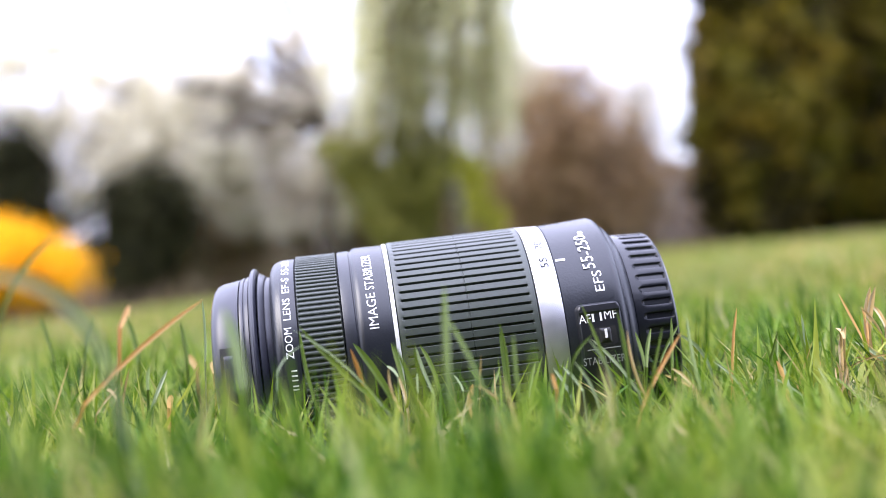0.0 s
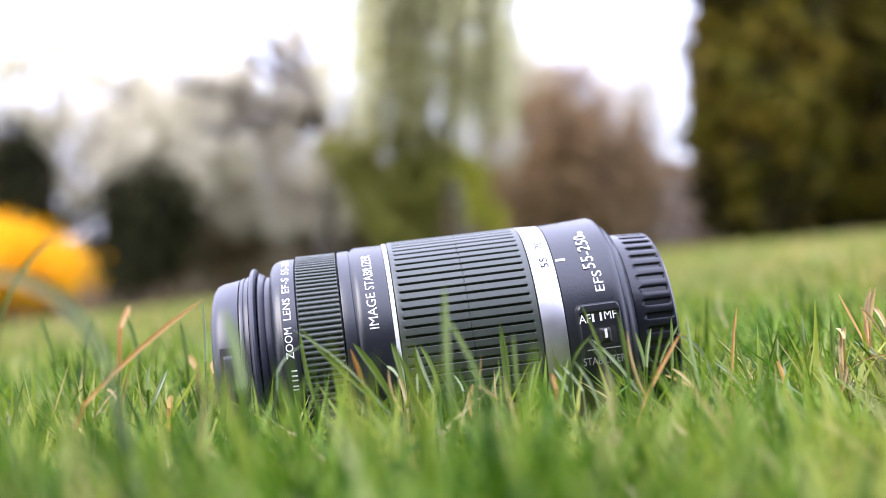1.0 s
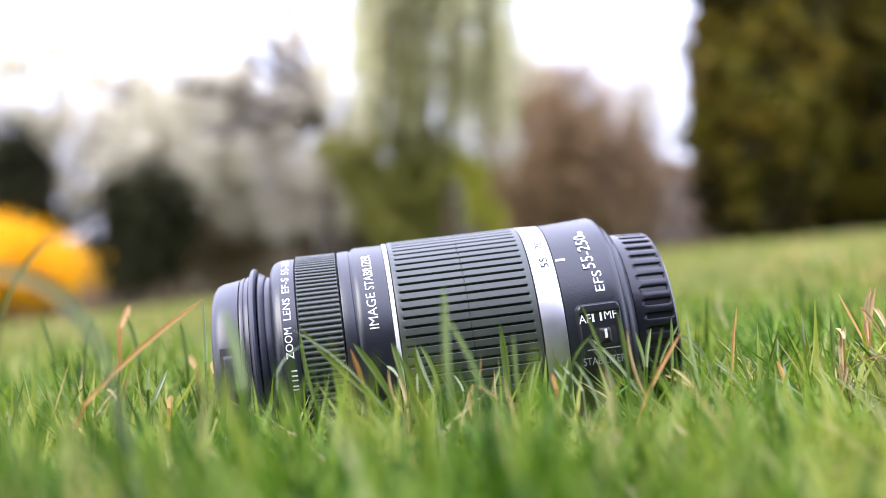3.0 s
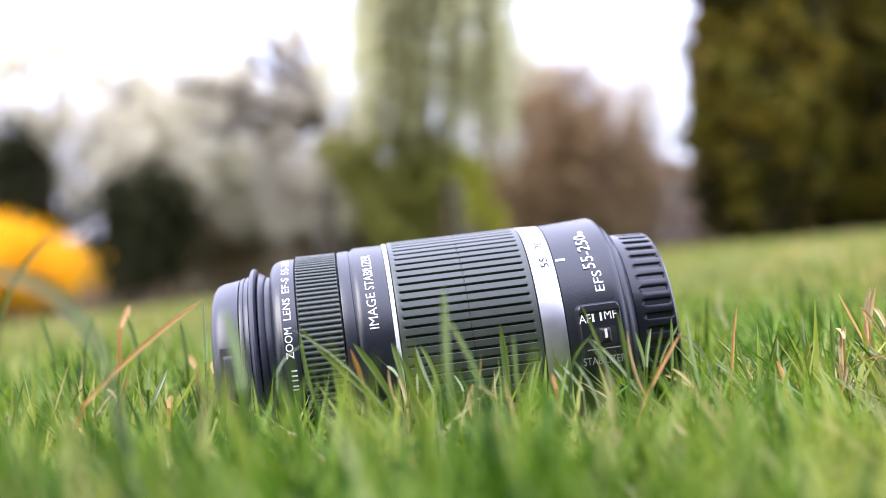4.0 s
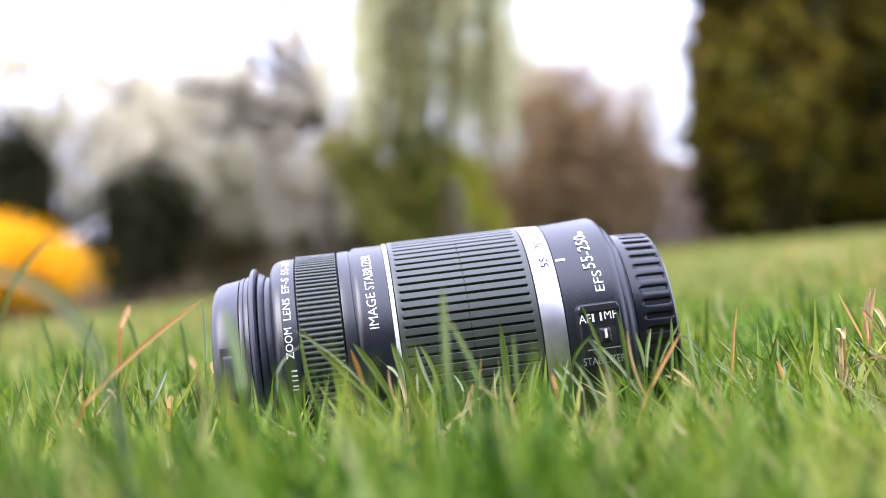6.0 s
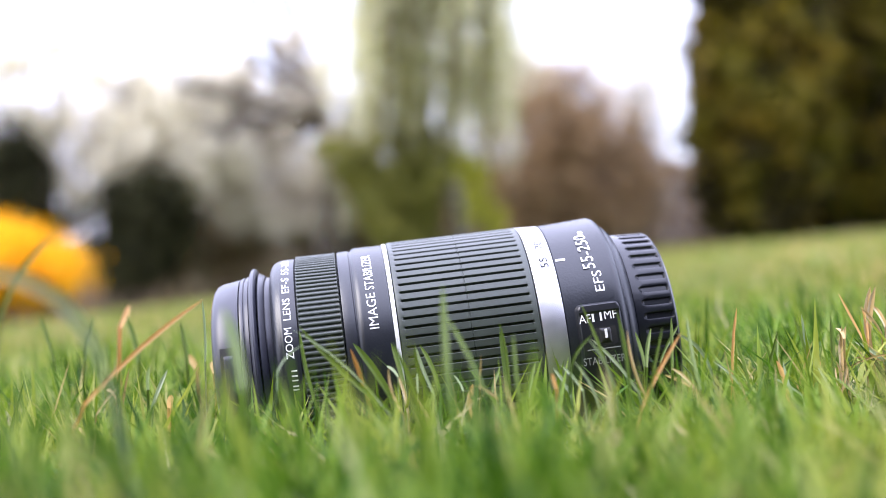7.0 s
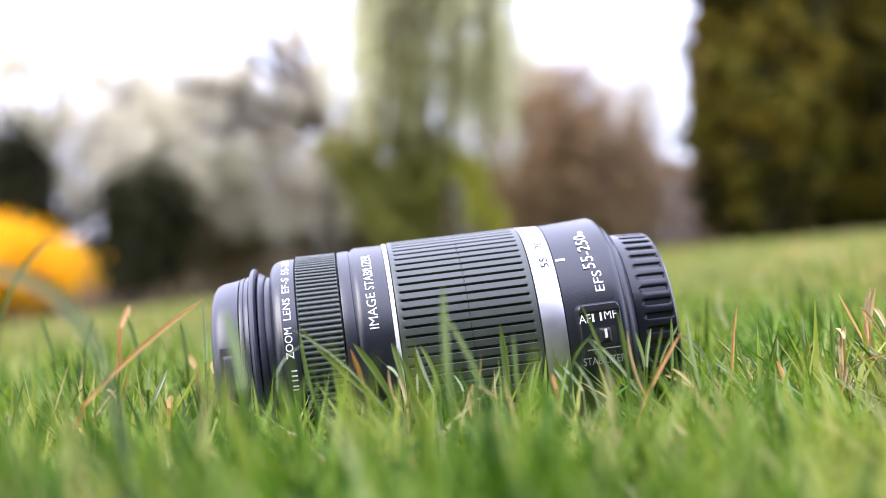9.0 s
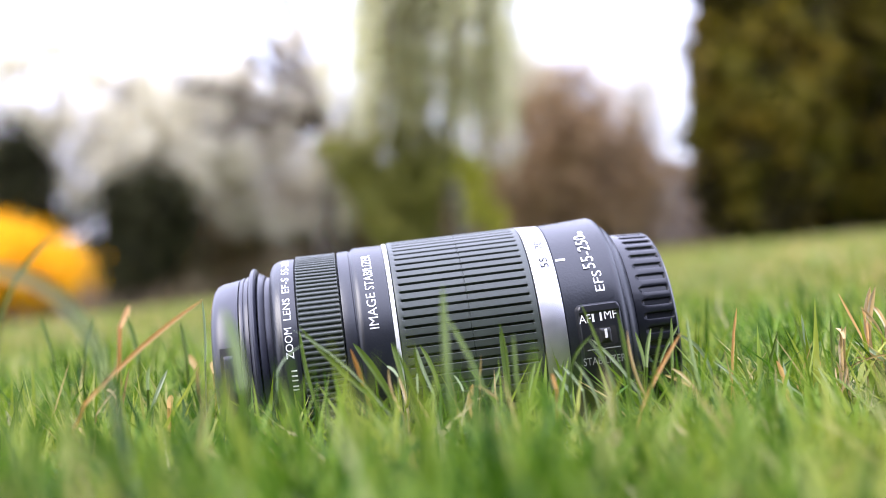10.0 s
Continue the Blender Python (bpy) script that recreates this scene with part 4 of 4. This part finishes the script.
def tubes(paths, radii, seg=4):
    """Thin tapered stems along many paths of equal length; n x k x 3 points and n x k radii. Returns vertices and quads."""
    P, R = np.asarray(paths, dtype=float), np.asarray(radii, dtype=float)
    n, k, _ = P.shape
    d = np.gradient(P, axis=1)
    d /= np.linalg.norm(d, axis=2)[..., None] + 1e-9
    s1 = np.cross(d, np.array([0.31, 0.87, 0.38]))
    s1 /= np.linalg.norm(s1, axis=2)[..., None] + 1e-9
    s2 = np.cross(d, s1)
    a = 2 * np.pi * np.arange(seg) / seg
    V = P[:, :, None] + R[:, :, None, None] * (s1[:, :, None] * np.cos(a)[:, None] + s2[:, :, None] * np.sin(a)[:, None])
    F = np.array([(j * seg + i, j * seg + (i + 1) % seg, (j + 1) * seg + (i + 1) % seg, (j + 1) * seg + i) for j in range(k - 1) for i in range(seg)])
    return V.reshape(-1, 3), (F[None] + (np.arange(n) * k * seg)[:, None, None]).reshape(-1, 4)


def plant(name, label, category, x, y, lims, crown_c, crown_s, count, size, leaf, bark, seed, droop=0.0, trunk_r=0.08, group="", trunk_top=None, twigs=0, twig_r=0.010, spread_along=0.5, limb_end=0.16, extra=()):
    """A tree or shrub: Empty at its foot, trunk, limbs, a twig out to each clump and a crown of leaves along the twigs. Places are relative to the foot."""
    rng = np.random.default_rng(seed)
    root = tagged(new(name), label, category, group)
    root.location = (x, y, gz(x, y))
    lift = float(lawn_plane(x, y)) - gz(x, y)          # stems are longer where the lawn dips
    cs = np.array(crown_c, dtype=float) + (0, 0, lift)
    lims = [(a, b, c + lift) for a, b, c in lims]
    top = Vector(trunk_top) + Vector((0, 0, lift)) if trunk_top else Vector((0, 0, float(cs[:, 2].mean()) * 0.55))
    bm = bmesh.new()
    limb(bm, (0, 0, -0.1), top, trunk_r, trunk_r * 0.55, 9, 6, trunk_r * 0.25, rng)
    part("trunk", bm, bark, root)
    nodes = []
    for c in lims:
        bm = bmesh.new()
        start = top * rng.uniform(0.7, 0.98)
        limb(bm, start, c, trunk_r * 0.55, trunk_r * limb_end, 6, 5, trunk_r * 0.3, rng)
        nodes += [start.lerp(Vector(c), k / 8) for k in range(2, 9)]
        for _ in range(twigs):
            t = rng.uniform(0.4, 1.0)
            p = start.lerp(Vector(c), t)
            limb(bm, p, p + Vector(rng.normal(0, 0.35, 3)) + Vector((0, 0, 0.15)), trunk_r * 0.12, trunk_r * 0.03, 4, 2)
        part("limb", bm, bark, root)
    centres = cs
    if twig_r:
        nd = np.array([v[:] for v in nodes])
        u = np.linspace(0, 1, 5)
        gap = np.linalg.norm(cs[:, None] - nd[None], axis=2) + 0.6 * np.maximum(0, nd[None, :, 2] - cs[:, None, 2])
        src = nd[gap.argmin(1)]
        bend = rng.normal(0, 0.10, cs.shape) + (0, 0, 0.08)
        paths = src[:, None] + (cs - src)[:, None] * u[:, None] + bend[:, None] * (4 * u * (1 - u))[:, None]
        v, f = tubes(paths, twig_r * np.linspace(1, 0.3, 5)[None] * rng.uniform(0.7, 1.3, (len(cs), 1)))
        tagged(mesh_from("branchwork", v, f, bark, root), kind="stuff")
        w = rng.uniform(1 - spread_along, 1, (len(cs), 5))
        centres = np.concatenate([(src[:, None] + (cs - src)[:, None] * w[..., None] + bend[:, None] * (4 * w * (1 - w))[..., None]).reshape(-1, 3), cs, cs])
    sp = np.resize(np.array(crown_s, dtype=float), len(centres)).reshape(-1, 1)
    v, f = leaves(rng, centres, sp, count, size, droop)
    v[:, 2] = np.maximum(v[:, 2], 0.02)
    mesh_from("crown", v, f, leaf, root, smooth=False)
    for en, em, ec, es, ecount, esize in extra:
        v, f = leaves(rng, np.array(ec, dtype=float), np.full((len(ec), 1), es), ecount, esize, droop)
        mesh_from(en, v, f, em, root, smooth=False)
    return root


def clumps(seed, n, rx, ry, z0, z1, hollow=0.0, lean=0.0):
    """n clump centres in a rounded crown between z0 and z1."""
    rng = np.random.default_rng(seed)
    out = []
    while len(out) < n:
        p = rng.uniform(-1, 1, 3)
        d = np.linalg.norm(p)
        if hollow < d < 1:
            out.append((p[0] * rx + lean * p[2], p[1] * ry, (z0 + z1) / 2 + p[2] * (z1 - z0) / 2))
    return out


def column(seed, n, r, z0, z1, lumps=0.0):
    """Clump centres on the lumpy skin of a column that narrows slightly upwards and at the foot."""
    rng = np.random.default_rng(seed)
    out = []
    for _ in range(n):
        a, t = rng.uniform(0, 6.2832), rng.uniform(0, 1)
        z = z0 + (z1 - z0) * t
        lump = noise.noise((math.cos(a) * 1.5 + seed, math.sin(a) * 1.5, z * 1.7)) + 0.4 * noise.noise((math.cos(a) * 3.2, math.sin(a) * 3.2 + seed, z * 5.0))
        rr = r * (0.42 + 0.58 * min(1, t * 5.5) ** 0.7) * (1 - 0.35 * t * t) * (rng.uniform(0.90, 1.02) + lumps * lump)
        out.append((math.cos(a) * rr, math.sin(a) * rr, z))
    return out


def conifer(x, y, r, h, seed, label):
    root = tagged(new("conifer"), label, "tree", "columnar conifers")
    root.location = (x, y, gz(x, y))
    rng = np.random.default_rng(seed)
    bm = bmesh.new()
    limb(bm, (0, 0, -0.1), (0, 0, h * 0.9), 0.16, 0.03, 9, 5)
    part("trunk", bm, M_BARK, root)
    # dense inner foliage, its leaf colour darkened for the shade inside the crown
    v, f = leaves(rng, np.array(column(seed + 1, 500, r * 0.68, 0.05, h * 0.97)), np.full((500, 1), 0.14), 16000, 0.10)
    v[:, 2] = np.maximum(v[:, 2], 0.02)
    mesh_from("shaded_foliage", v, f, M_CONIFER_SHADE, root, smooth=False)
    cs = column(seed, 1500, r * 0.95, 0.1, h, 0.52)
    v, f = leaves(rng, np.array(cs), np.full((len(cs), 1), 0.065), 48000, 0.045, -0.6)
    v[:, 2] = np.maximum(v[:, 2], 0.02)
    mesh_from("crown", v, f, M_CONIFER, root, smooth=False)
    return root


def build_garden():
    made = {}
    conifer(3.60, 13.6, 0.80, 6.5, 21, "tall columnar olive-green conifer at the lawn's edge")
    conifer(5.45, 14.3, 0.76, 6.8, 31, "tall columnar olive-green conifer beside its neighbour")
    conifer(6.9, 14.0, 0.8, 6.6, 41, "tall columnar olive-green conifer beside its neighbour")
    made["forsythia"] = plant("forsythia_bush", "rounded forsythia bush covered in golden yellow flowers", "bush", -4.05, 10.2,
                              [(0.5, 0, 0.6), (-0.5, 0.1, 0.6), (0.2, -0.4, 0.6), (0.1, 0.4, 0.7)],
                              clumps(51, 120, 0.92, 0.8, 0.10, 0.66, 0.5), [0.09] * 120, 28000, 0.028, M_FORSYTHIA, M_BARK, 52, trunk_r=0.03, twigs=6, twig_r=0.005, spread_along=0.25)
    made["blossom_a"] = plant("blossom_tree", "spreading garden tree in creamy white blossom", "tree", -4.7, 14.2,
                              [(-1.2, 0, 2.4), (0.9, 0.2, 2.6), (0.2, -0.5, 2.9), (1.7, 0.1, 2.3), (-0.4, 0.3, 3.1), (1.9, 0, 1.7), (-1.0, -0.3, 3.3), (1.2, -0.3, 3.0)],
                              clumps(61, 120, 2.5, 0.45, 1.15, 3.7, 0.2) + [(x + 0.5, y, z) for x, y, z in clumps(63, 34, 1.1, 0.4, 1.0, 2.3)] + [(x + 1.6, y - 0.2, z) for x, y, z in clumps(65, 36, 0.9, 0.35, 1.1, 2.5)], [0.085] * 190, 21000, 0.036, M_BLOSSOM, M_BARK, 62, trunk_r=0.11, twigs=10, twig_r=0.007, spread_along=0.28, group="blossom trees")
    made["blossom_b"] = plant("blossom_tree", "twiggy garden tree in fading white blossom", "tree", -1.35, 14.5,
                              [(-1.75, -0.7, 2.30), (-1.5, -0.7, 1.75), (-1.0, -0.6, 2.7), (0.5, -0.4, 2.1), (-1.35, -0.6, 3.8), (-0.7, 0.3, 3.7), (-1.6, 0, 1.1), (0.3, 0, 1.6)],
                              [(x - 0.62, y, z) for x, y, z in clumps(71, 110, 1.35, 0.5, 0.35, 2.7, 0.1) + clumps(77, 40, 0.9, 0.5, 0.4, 2.0)] + clumps(73, 8, 0.9, 0.4, 2.6, 3.6), [0.085] * 158, 15500, 0.036, M_BLOSSOM_DULL, M_BARK, 72, trunk_r=0.16, twigs=12, twig_r=0.007, spread_along=0.3, limb_end=0.34, group="blossom trees", trunk_top=(-0.15, 0, 2.3))
    plant("blossom_tree", "garden tree in creamy white blossom behind the others", "tree", -3.3, 16.3,
          [(-0.8, 0, 2.4), (0.8, 0.1, 2.5), (0.1, -0.3, 2.8)], clumps(75, 120, 1.5, 0.6, 1.2, 3.0), [0.08] * 120, 8000, 0.042, M_BLOSSOM, M_BARK, 76, trunk_r=0.08, twigs=10, twig_r=0.014, group="blossom trees")
    # weeping tree with hanging strands; its bole stands under the lower side of the crown
    rng = np.random.default_rng(81)
    strands, stems = [], []
    for _ in range(62):                      # curtains of branchlets, each hanging from one bough end
        a, r = rng.uniform(0, 6.2832), (0.62 + 0.55 * rng.random()) * math.sqrt(rng.uniform(0.02, 1))
        bx, by = math.cos(a) * r * 1.1 - 0.27, math.sin(a) * r
        low = rng.uniform(0.55, 1.6) + max(0.0, r - 0.6) * rng.uniform(0.3, 3.0)
        top = low + rng.uniform(1.6, 3.4)
        for _ in range(5):
            sx, sy, end = bx + rng.normal(0, 0.09), by + rng.normal(0, 0.11), low + rng.uniform(0, 0.7)
            for z in np.arange(end, top, 0.12):
                strands.append((sx + rng.normal(0, 0.012), sy, z))
        stems.append([(bx + rng.normal(0, 0.03), by, z) for z in np.linspace(low, top + 0.3, 6)])
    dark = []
    for _ in range(20):                      # darker branchlets between the pale ones, shade put into their leaf colour
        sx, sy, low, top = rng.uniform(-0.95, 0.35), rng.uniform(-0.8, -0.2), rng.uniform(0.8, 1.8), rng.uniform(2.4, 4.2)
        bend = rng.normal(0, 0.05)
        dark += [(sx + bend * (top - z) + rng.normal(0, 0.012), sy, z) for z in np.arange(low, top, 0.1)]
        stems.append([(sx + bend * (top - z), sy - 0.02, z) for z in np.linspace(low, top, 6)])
    made["willow"] = plant("willow_tree", "weeping tree with pale green hanging branchlets", "tree", 0.18, 11.9,
                           [(-1.0, 0, 4.2), (0.4, 0.2, 4.3), (-0.2, -0.6, 4.5), (-0.3, 0.6, 4.4), (-0.6, 0.1, 3.6), (0.1, -0.2, 3.4), (-1.0, 0, 2.6)],
                           strands, [0.026] * len(strands), 23000, 0.030, M_WILLOW, M_BARK_LIGHT, 82, droop=2.0, trunk_r=0.10, trunk_top=(-0.2, 0, 2.8), twigs=4, twig_r=0,
                           extra=[("shaded_crown", M_GREENBUSH, dark, 0.03, 2600, 0.032)])
    v, f = tubes(stems, np.array([0.008] * 62 + [0.019] * 20)[:, None] * np.linspace(0.5, 1, 6))
    tagged(mesh_from("branchwork", v, f, M_BARK, made["willow"]), kind="stuff")
    fan = []                                 # stems fanning up from one narrow foot
    for _ in range(40):
        lean, reach = rng.uniform(-0.64, 0.30), rng.uniform(0.8, 1.6)
        fan += [(math.sin(lean) * reach * u, rng.normal(0, 0.14), math.cos(lean) * reach * u) for u in np.linspace(0.12, 1, 7)]
    made["green_bush"] = plant("green_bush", "loose moss-green bush fanning up under the weeping tree", "bush", -0.30, 11.5,
                               [(-0.75, 0, 1.1), (-0.4, 0.1, 1.3), (-0.15, 0.2, 1.3), (0.1, 0.1, 1.1)], fan, [0.055] * len(fan), 14500, 0.030, M_GREENBUSH, M_BARK, 92, trunk_r=0.03, twigs=4, twig_r=0.005, trunk_top=(0, 0, 0.12))
    plant("lime_bush", "thin yellow-green bush in new leaf", "bush", 0.30, 11.3, [(0.12, 0, 0.6), (-0.12, 0.1, 1.0)],
          [(-0.17 + 0.42 * k / 25 + rng.normal(0, 0.04), rng.normal(0, 0.12), 1.06 - 0.85 * k / 25 + rng.normal(0, 0.08)) for k in range(26)], [0.045] * 26, 1200, 0.028, M_LIME, M_BARK, 96, trunk_r=0.02, twigs=3, twig_r=0.006)
    made["russet"] = plant("russet_tree", "twiggy small tree in russet-brown new leaf", "tree", 1.32, 13.6,
                           [(-0.4, 0, 1.6), (0.4, 0.1, 1.7), (0, -0.3, 1.9), (0.2, 0.2, 1.5), (0.9, 0, 1.3), (-0.8, 0, 1.2)], clumps(101, 75, 0.85, 0.8, 1.0, 2.15) + clumps(103, 120, 1.55, 0.7, 0.05, 1.6), [0.12] * 195, 9000, 0.038, M_RUSSET, M_BARK, 102, trunk_r=0.06, twigs=10, twig_r=0.013)
    plant("blossom_tree", "garden tree in creamy white blossom behind the others", "tree", 1.0, 16.5,
          [(-0.5, 0, 2.3), (0.5, 0.1, 2.4), (0.1, -0.2, 2.7), (-0.5, 0, 1.9)], clumps(105, 60, 0.75, 0.5, 1.7, 3.1), [0.10] * 60, 3400, 0.042, M_BLOSSOM, M_BARK, 106, trunk_r=0.06, twigs=8, twig_r=0.013, group="blossom trees")
    plant("bare_tree", "slim grey tree almost bare of leaves", "tree", 2.3, 15.0,
          [(-0.5, 0, 2.0), (0.4, 0.1, 2.2), (0.05, -0.2, 2.8), (0.5, 0.2, 1.7), (-0.4, 0.2, 2.4)], clumps(111, 70, 0.8, 0.6, 1.0, 2.6), [0.13] * 70, 2300, 0.033, M_BLOSSOM_DULL, M_BARK_LIGHT, 112, trunk_r=0.05, twigs=16, twig_r=0.012)
    # second one is added between the conifers; its dark leaves stand for shade
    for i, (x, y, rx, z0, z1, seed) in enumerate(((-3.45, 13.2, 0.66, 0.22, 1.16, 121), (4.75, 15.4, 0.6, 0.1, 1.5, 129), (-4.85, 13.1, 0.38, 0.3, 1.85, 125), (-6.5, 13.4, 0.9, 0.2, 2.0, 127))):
        plant("evergreen_shade_shrub", "dark glossy evergreen shrub in shade; one between conifers stands for shade", "bush", x, y, [(-0.3, 0, 1.0), (0.3, 0.1, 1.1), (0, 0.2, 1.3)],
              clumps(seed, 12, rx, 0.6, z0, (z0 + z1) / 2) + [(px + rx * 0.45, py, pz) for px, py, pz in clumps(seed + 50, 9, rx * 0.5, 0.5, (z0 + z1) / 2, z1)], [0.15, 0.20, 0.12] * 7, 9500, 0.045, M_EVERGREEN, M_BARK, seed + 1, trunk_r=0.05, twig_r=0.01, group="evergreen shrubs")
    # low brown hedge before the fence
    for i, (x, w, h, seed) in enumerate(((-2.9, 1.1, 1.25, 131), (-1.2, 1.0, 1.45, 133), (0.55, 1.0, 1.3, 135), (1.95, 0.95, 1.4, 137))):
        plant("hedge_shrub", "bare brown twiggy hedge shrub", "bush", x, 15.4, [(-0.4, 0, h * 0.7), (0.4, 0, h * 0.7)],
              clumps(seed, 70, w, 0.45, 0.0, h), [0.13] * 70, 8000, 0.042, M_HEDGE, M_BARK, seed + 1, trunk_r=0.03, twigs=10, twig_r=0.012, group="hedge shrubs")
    # tall unseen hedge added on the near side, blocking low sky from the lens
    rng = np.random.default_rng(151)
    for i in range(7):
        x = -9.0 + 3.0 * i
        plant("unseen_hedge_shrub", "unseen tall dense dark green hedge shrub added to dim reflections", "bush", x, -5.0, [(-0.7, 0, 3.6), (0.7, 0, 3.6)],
              [(rng.uniform(-1.7, 1.7), rng.uniform(-0.5, 0.5), rng.uniform(0.1, 5.2)) for _ in range(90)], [0.25] * 90, 7500, 0.17, M_EVERGREEN, M_BARK, 160 + i, trunk_r=0.08, twig_r=0, group="tall hedge")
    return made


def build_fence():
    """Board fence behind the shrubs, boards following the slope."""
    y = 17.4
    fence = tagged(new("fence"), "weathered grey-brown board fence behind the shrubs", "fence")
    fence.location = (0, y, 0)
    bm = bmesh.new()
    bmesh.ops.create_cube(bm, size=1)
    bmesh.ops.scale(bm, vec=(0.148, 0.022, 1.3), verts=bm.verts)
    bmesh.ops.bevel(bm, geom=bm.edges[:], offset=0.004, segments=1, affect="EDGES")
    board_me = bpy.data.meshes.new("board")
    bm.to_mesh(board_me)
    bm.free()
    board_me.materials.append(M_FENCE)
    x = -11.0
    rng = np.random.default_rng(5)
    while x < 11.0:
        b = new("board", board_me)
        b.parent = fence
        b.location = (x, rng.normal(0, 0.004), gz(x, y) + 0.63 + rng.normal(0, 0.012))
        x += 0.156
    for h in (0.3, 1.0):
        bm = bmesh.new()
        limb(bm, (-11, 0.05, gz(-11, y) + h), (11, 0.05, gz(11, y) + h), 0.035, 0.035, 4, 1)
        part("rail", bm, M_FENCE, fence, smooth=False)


GARDEN = build_garden()
build_fence()


# ---------------------------------------------------------------- what moves: a light wind
def sway(ob, rows):
    """Turn a thing about its foot; rows of (seconds, lean in x, lean in y) in degrees."""
    base = ob.matrix_basis.copy()
    walk(ob, [(t, base @ pose(0, 0, 0, ay, ax, 0)) for t, ax, ay in rows])


def motions():
    home = arching_blade.matrix_basis.copy()
    lifts = [(0, 0, 0), (1.0, 0, 0), (1.5, 0, 2), (2.0, -2, 3), (2.5, -2, 9), (3.2, -2, 6), (4.0, -3, 3), (4.5, -10, 1), (5.0, -9, 6), (5.5, -10, 5), (6.2, -10, 4),
             (7.0, -9, 3), (7.5, -10, 5), (8.0, -9, 5), (8.5, -8, 5), (9.0, -9, 7), (9.5, -8, 5), (10.0, -10, 9)]
    walk(arching_blade, [(t, Matrix.Translation((dx * 8e-5, 0, dz * 8e-5)) @ home) for t, dx, dz in lifts])
    sway(upright_blade, [(0, 0, 0), (2.0, 0, 0), (3.0, -0.3, 0), (5.0, -0.4, 0), (5.5, -0.9, 0), (10.0, -0.9, 0)])
    sway(leaning_blade, [(0, 0, 0), (1.5, 0, 0), (2.0, -1.3, 0), (3.2, -1.2, 0), (4.0, -1.5, 0), (5.0, -0.8, 0), (10.0, -0.7, 0)])
    sway(GARDEN["willow"], [(0, 0, 0), (1.0, 0.04, 0.0), (2.0, -0.10, 0.02), (3.2, -0.16, 0.0), (4.5, -0.22, 0.02), (6.0, -0.16, 0), (8.5, -0.18, 0), (10.0, 0.0, 0)])
    sway(GARDEN["blossom_a"], [(0, 0, 0), (1.0, 0.18, 0), (1.7, 0.30, 0), (2.6, -0.05, 0), (4.0, 0.22, 0), (5.2, 0.28, 0), (7.0, 0.2, 0), (8.5, 0.3, 0), (10.0, 0.12, 0)])
    sway(GARDEN["blossom_b"], [(0, 0, 0), (1.5, 0.08, 0), (3.0, -0.05, 0), (5.0, 0.06, 0), (7.0, -0.04, 0), (9.0, 0.12, 0), (10.0, 0.04, 0)])
    sway(GARDEN["russet"], [(0, 0, 0), (1.0, -0.1, 0), (2.5, -0.1, 0), (5.0, -0.12, 0), (8.0, -0.1, 0), (10.0, 0.0, 0)])


motions()
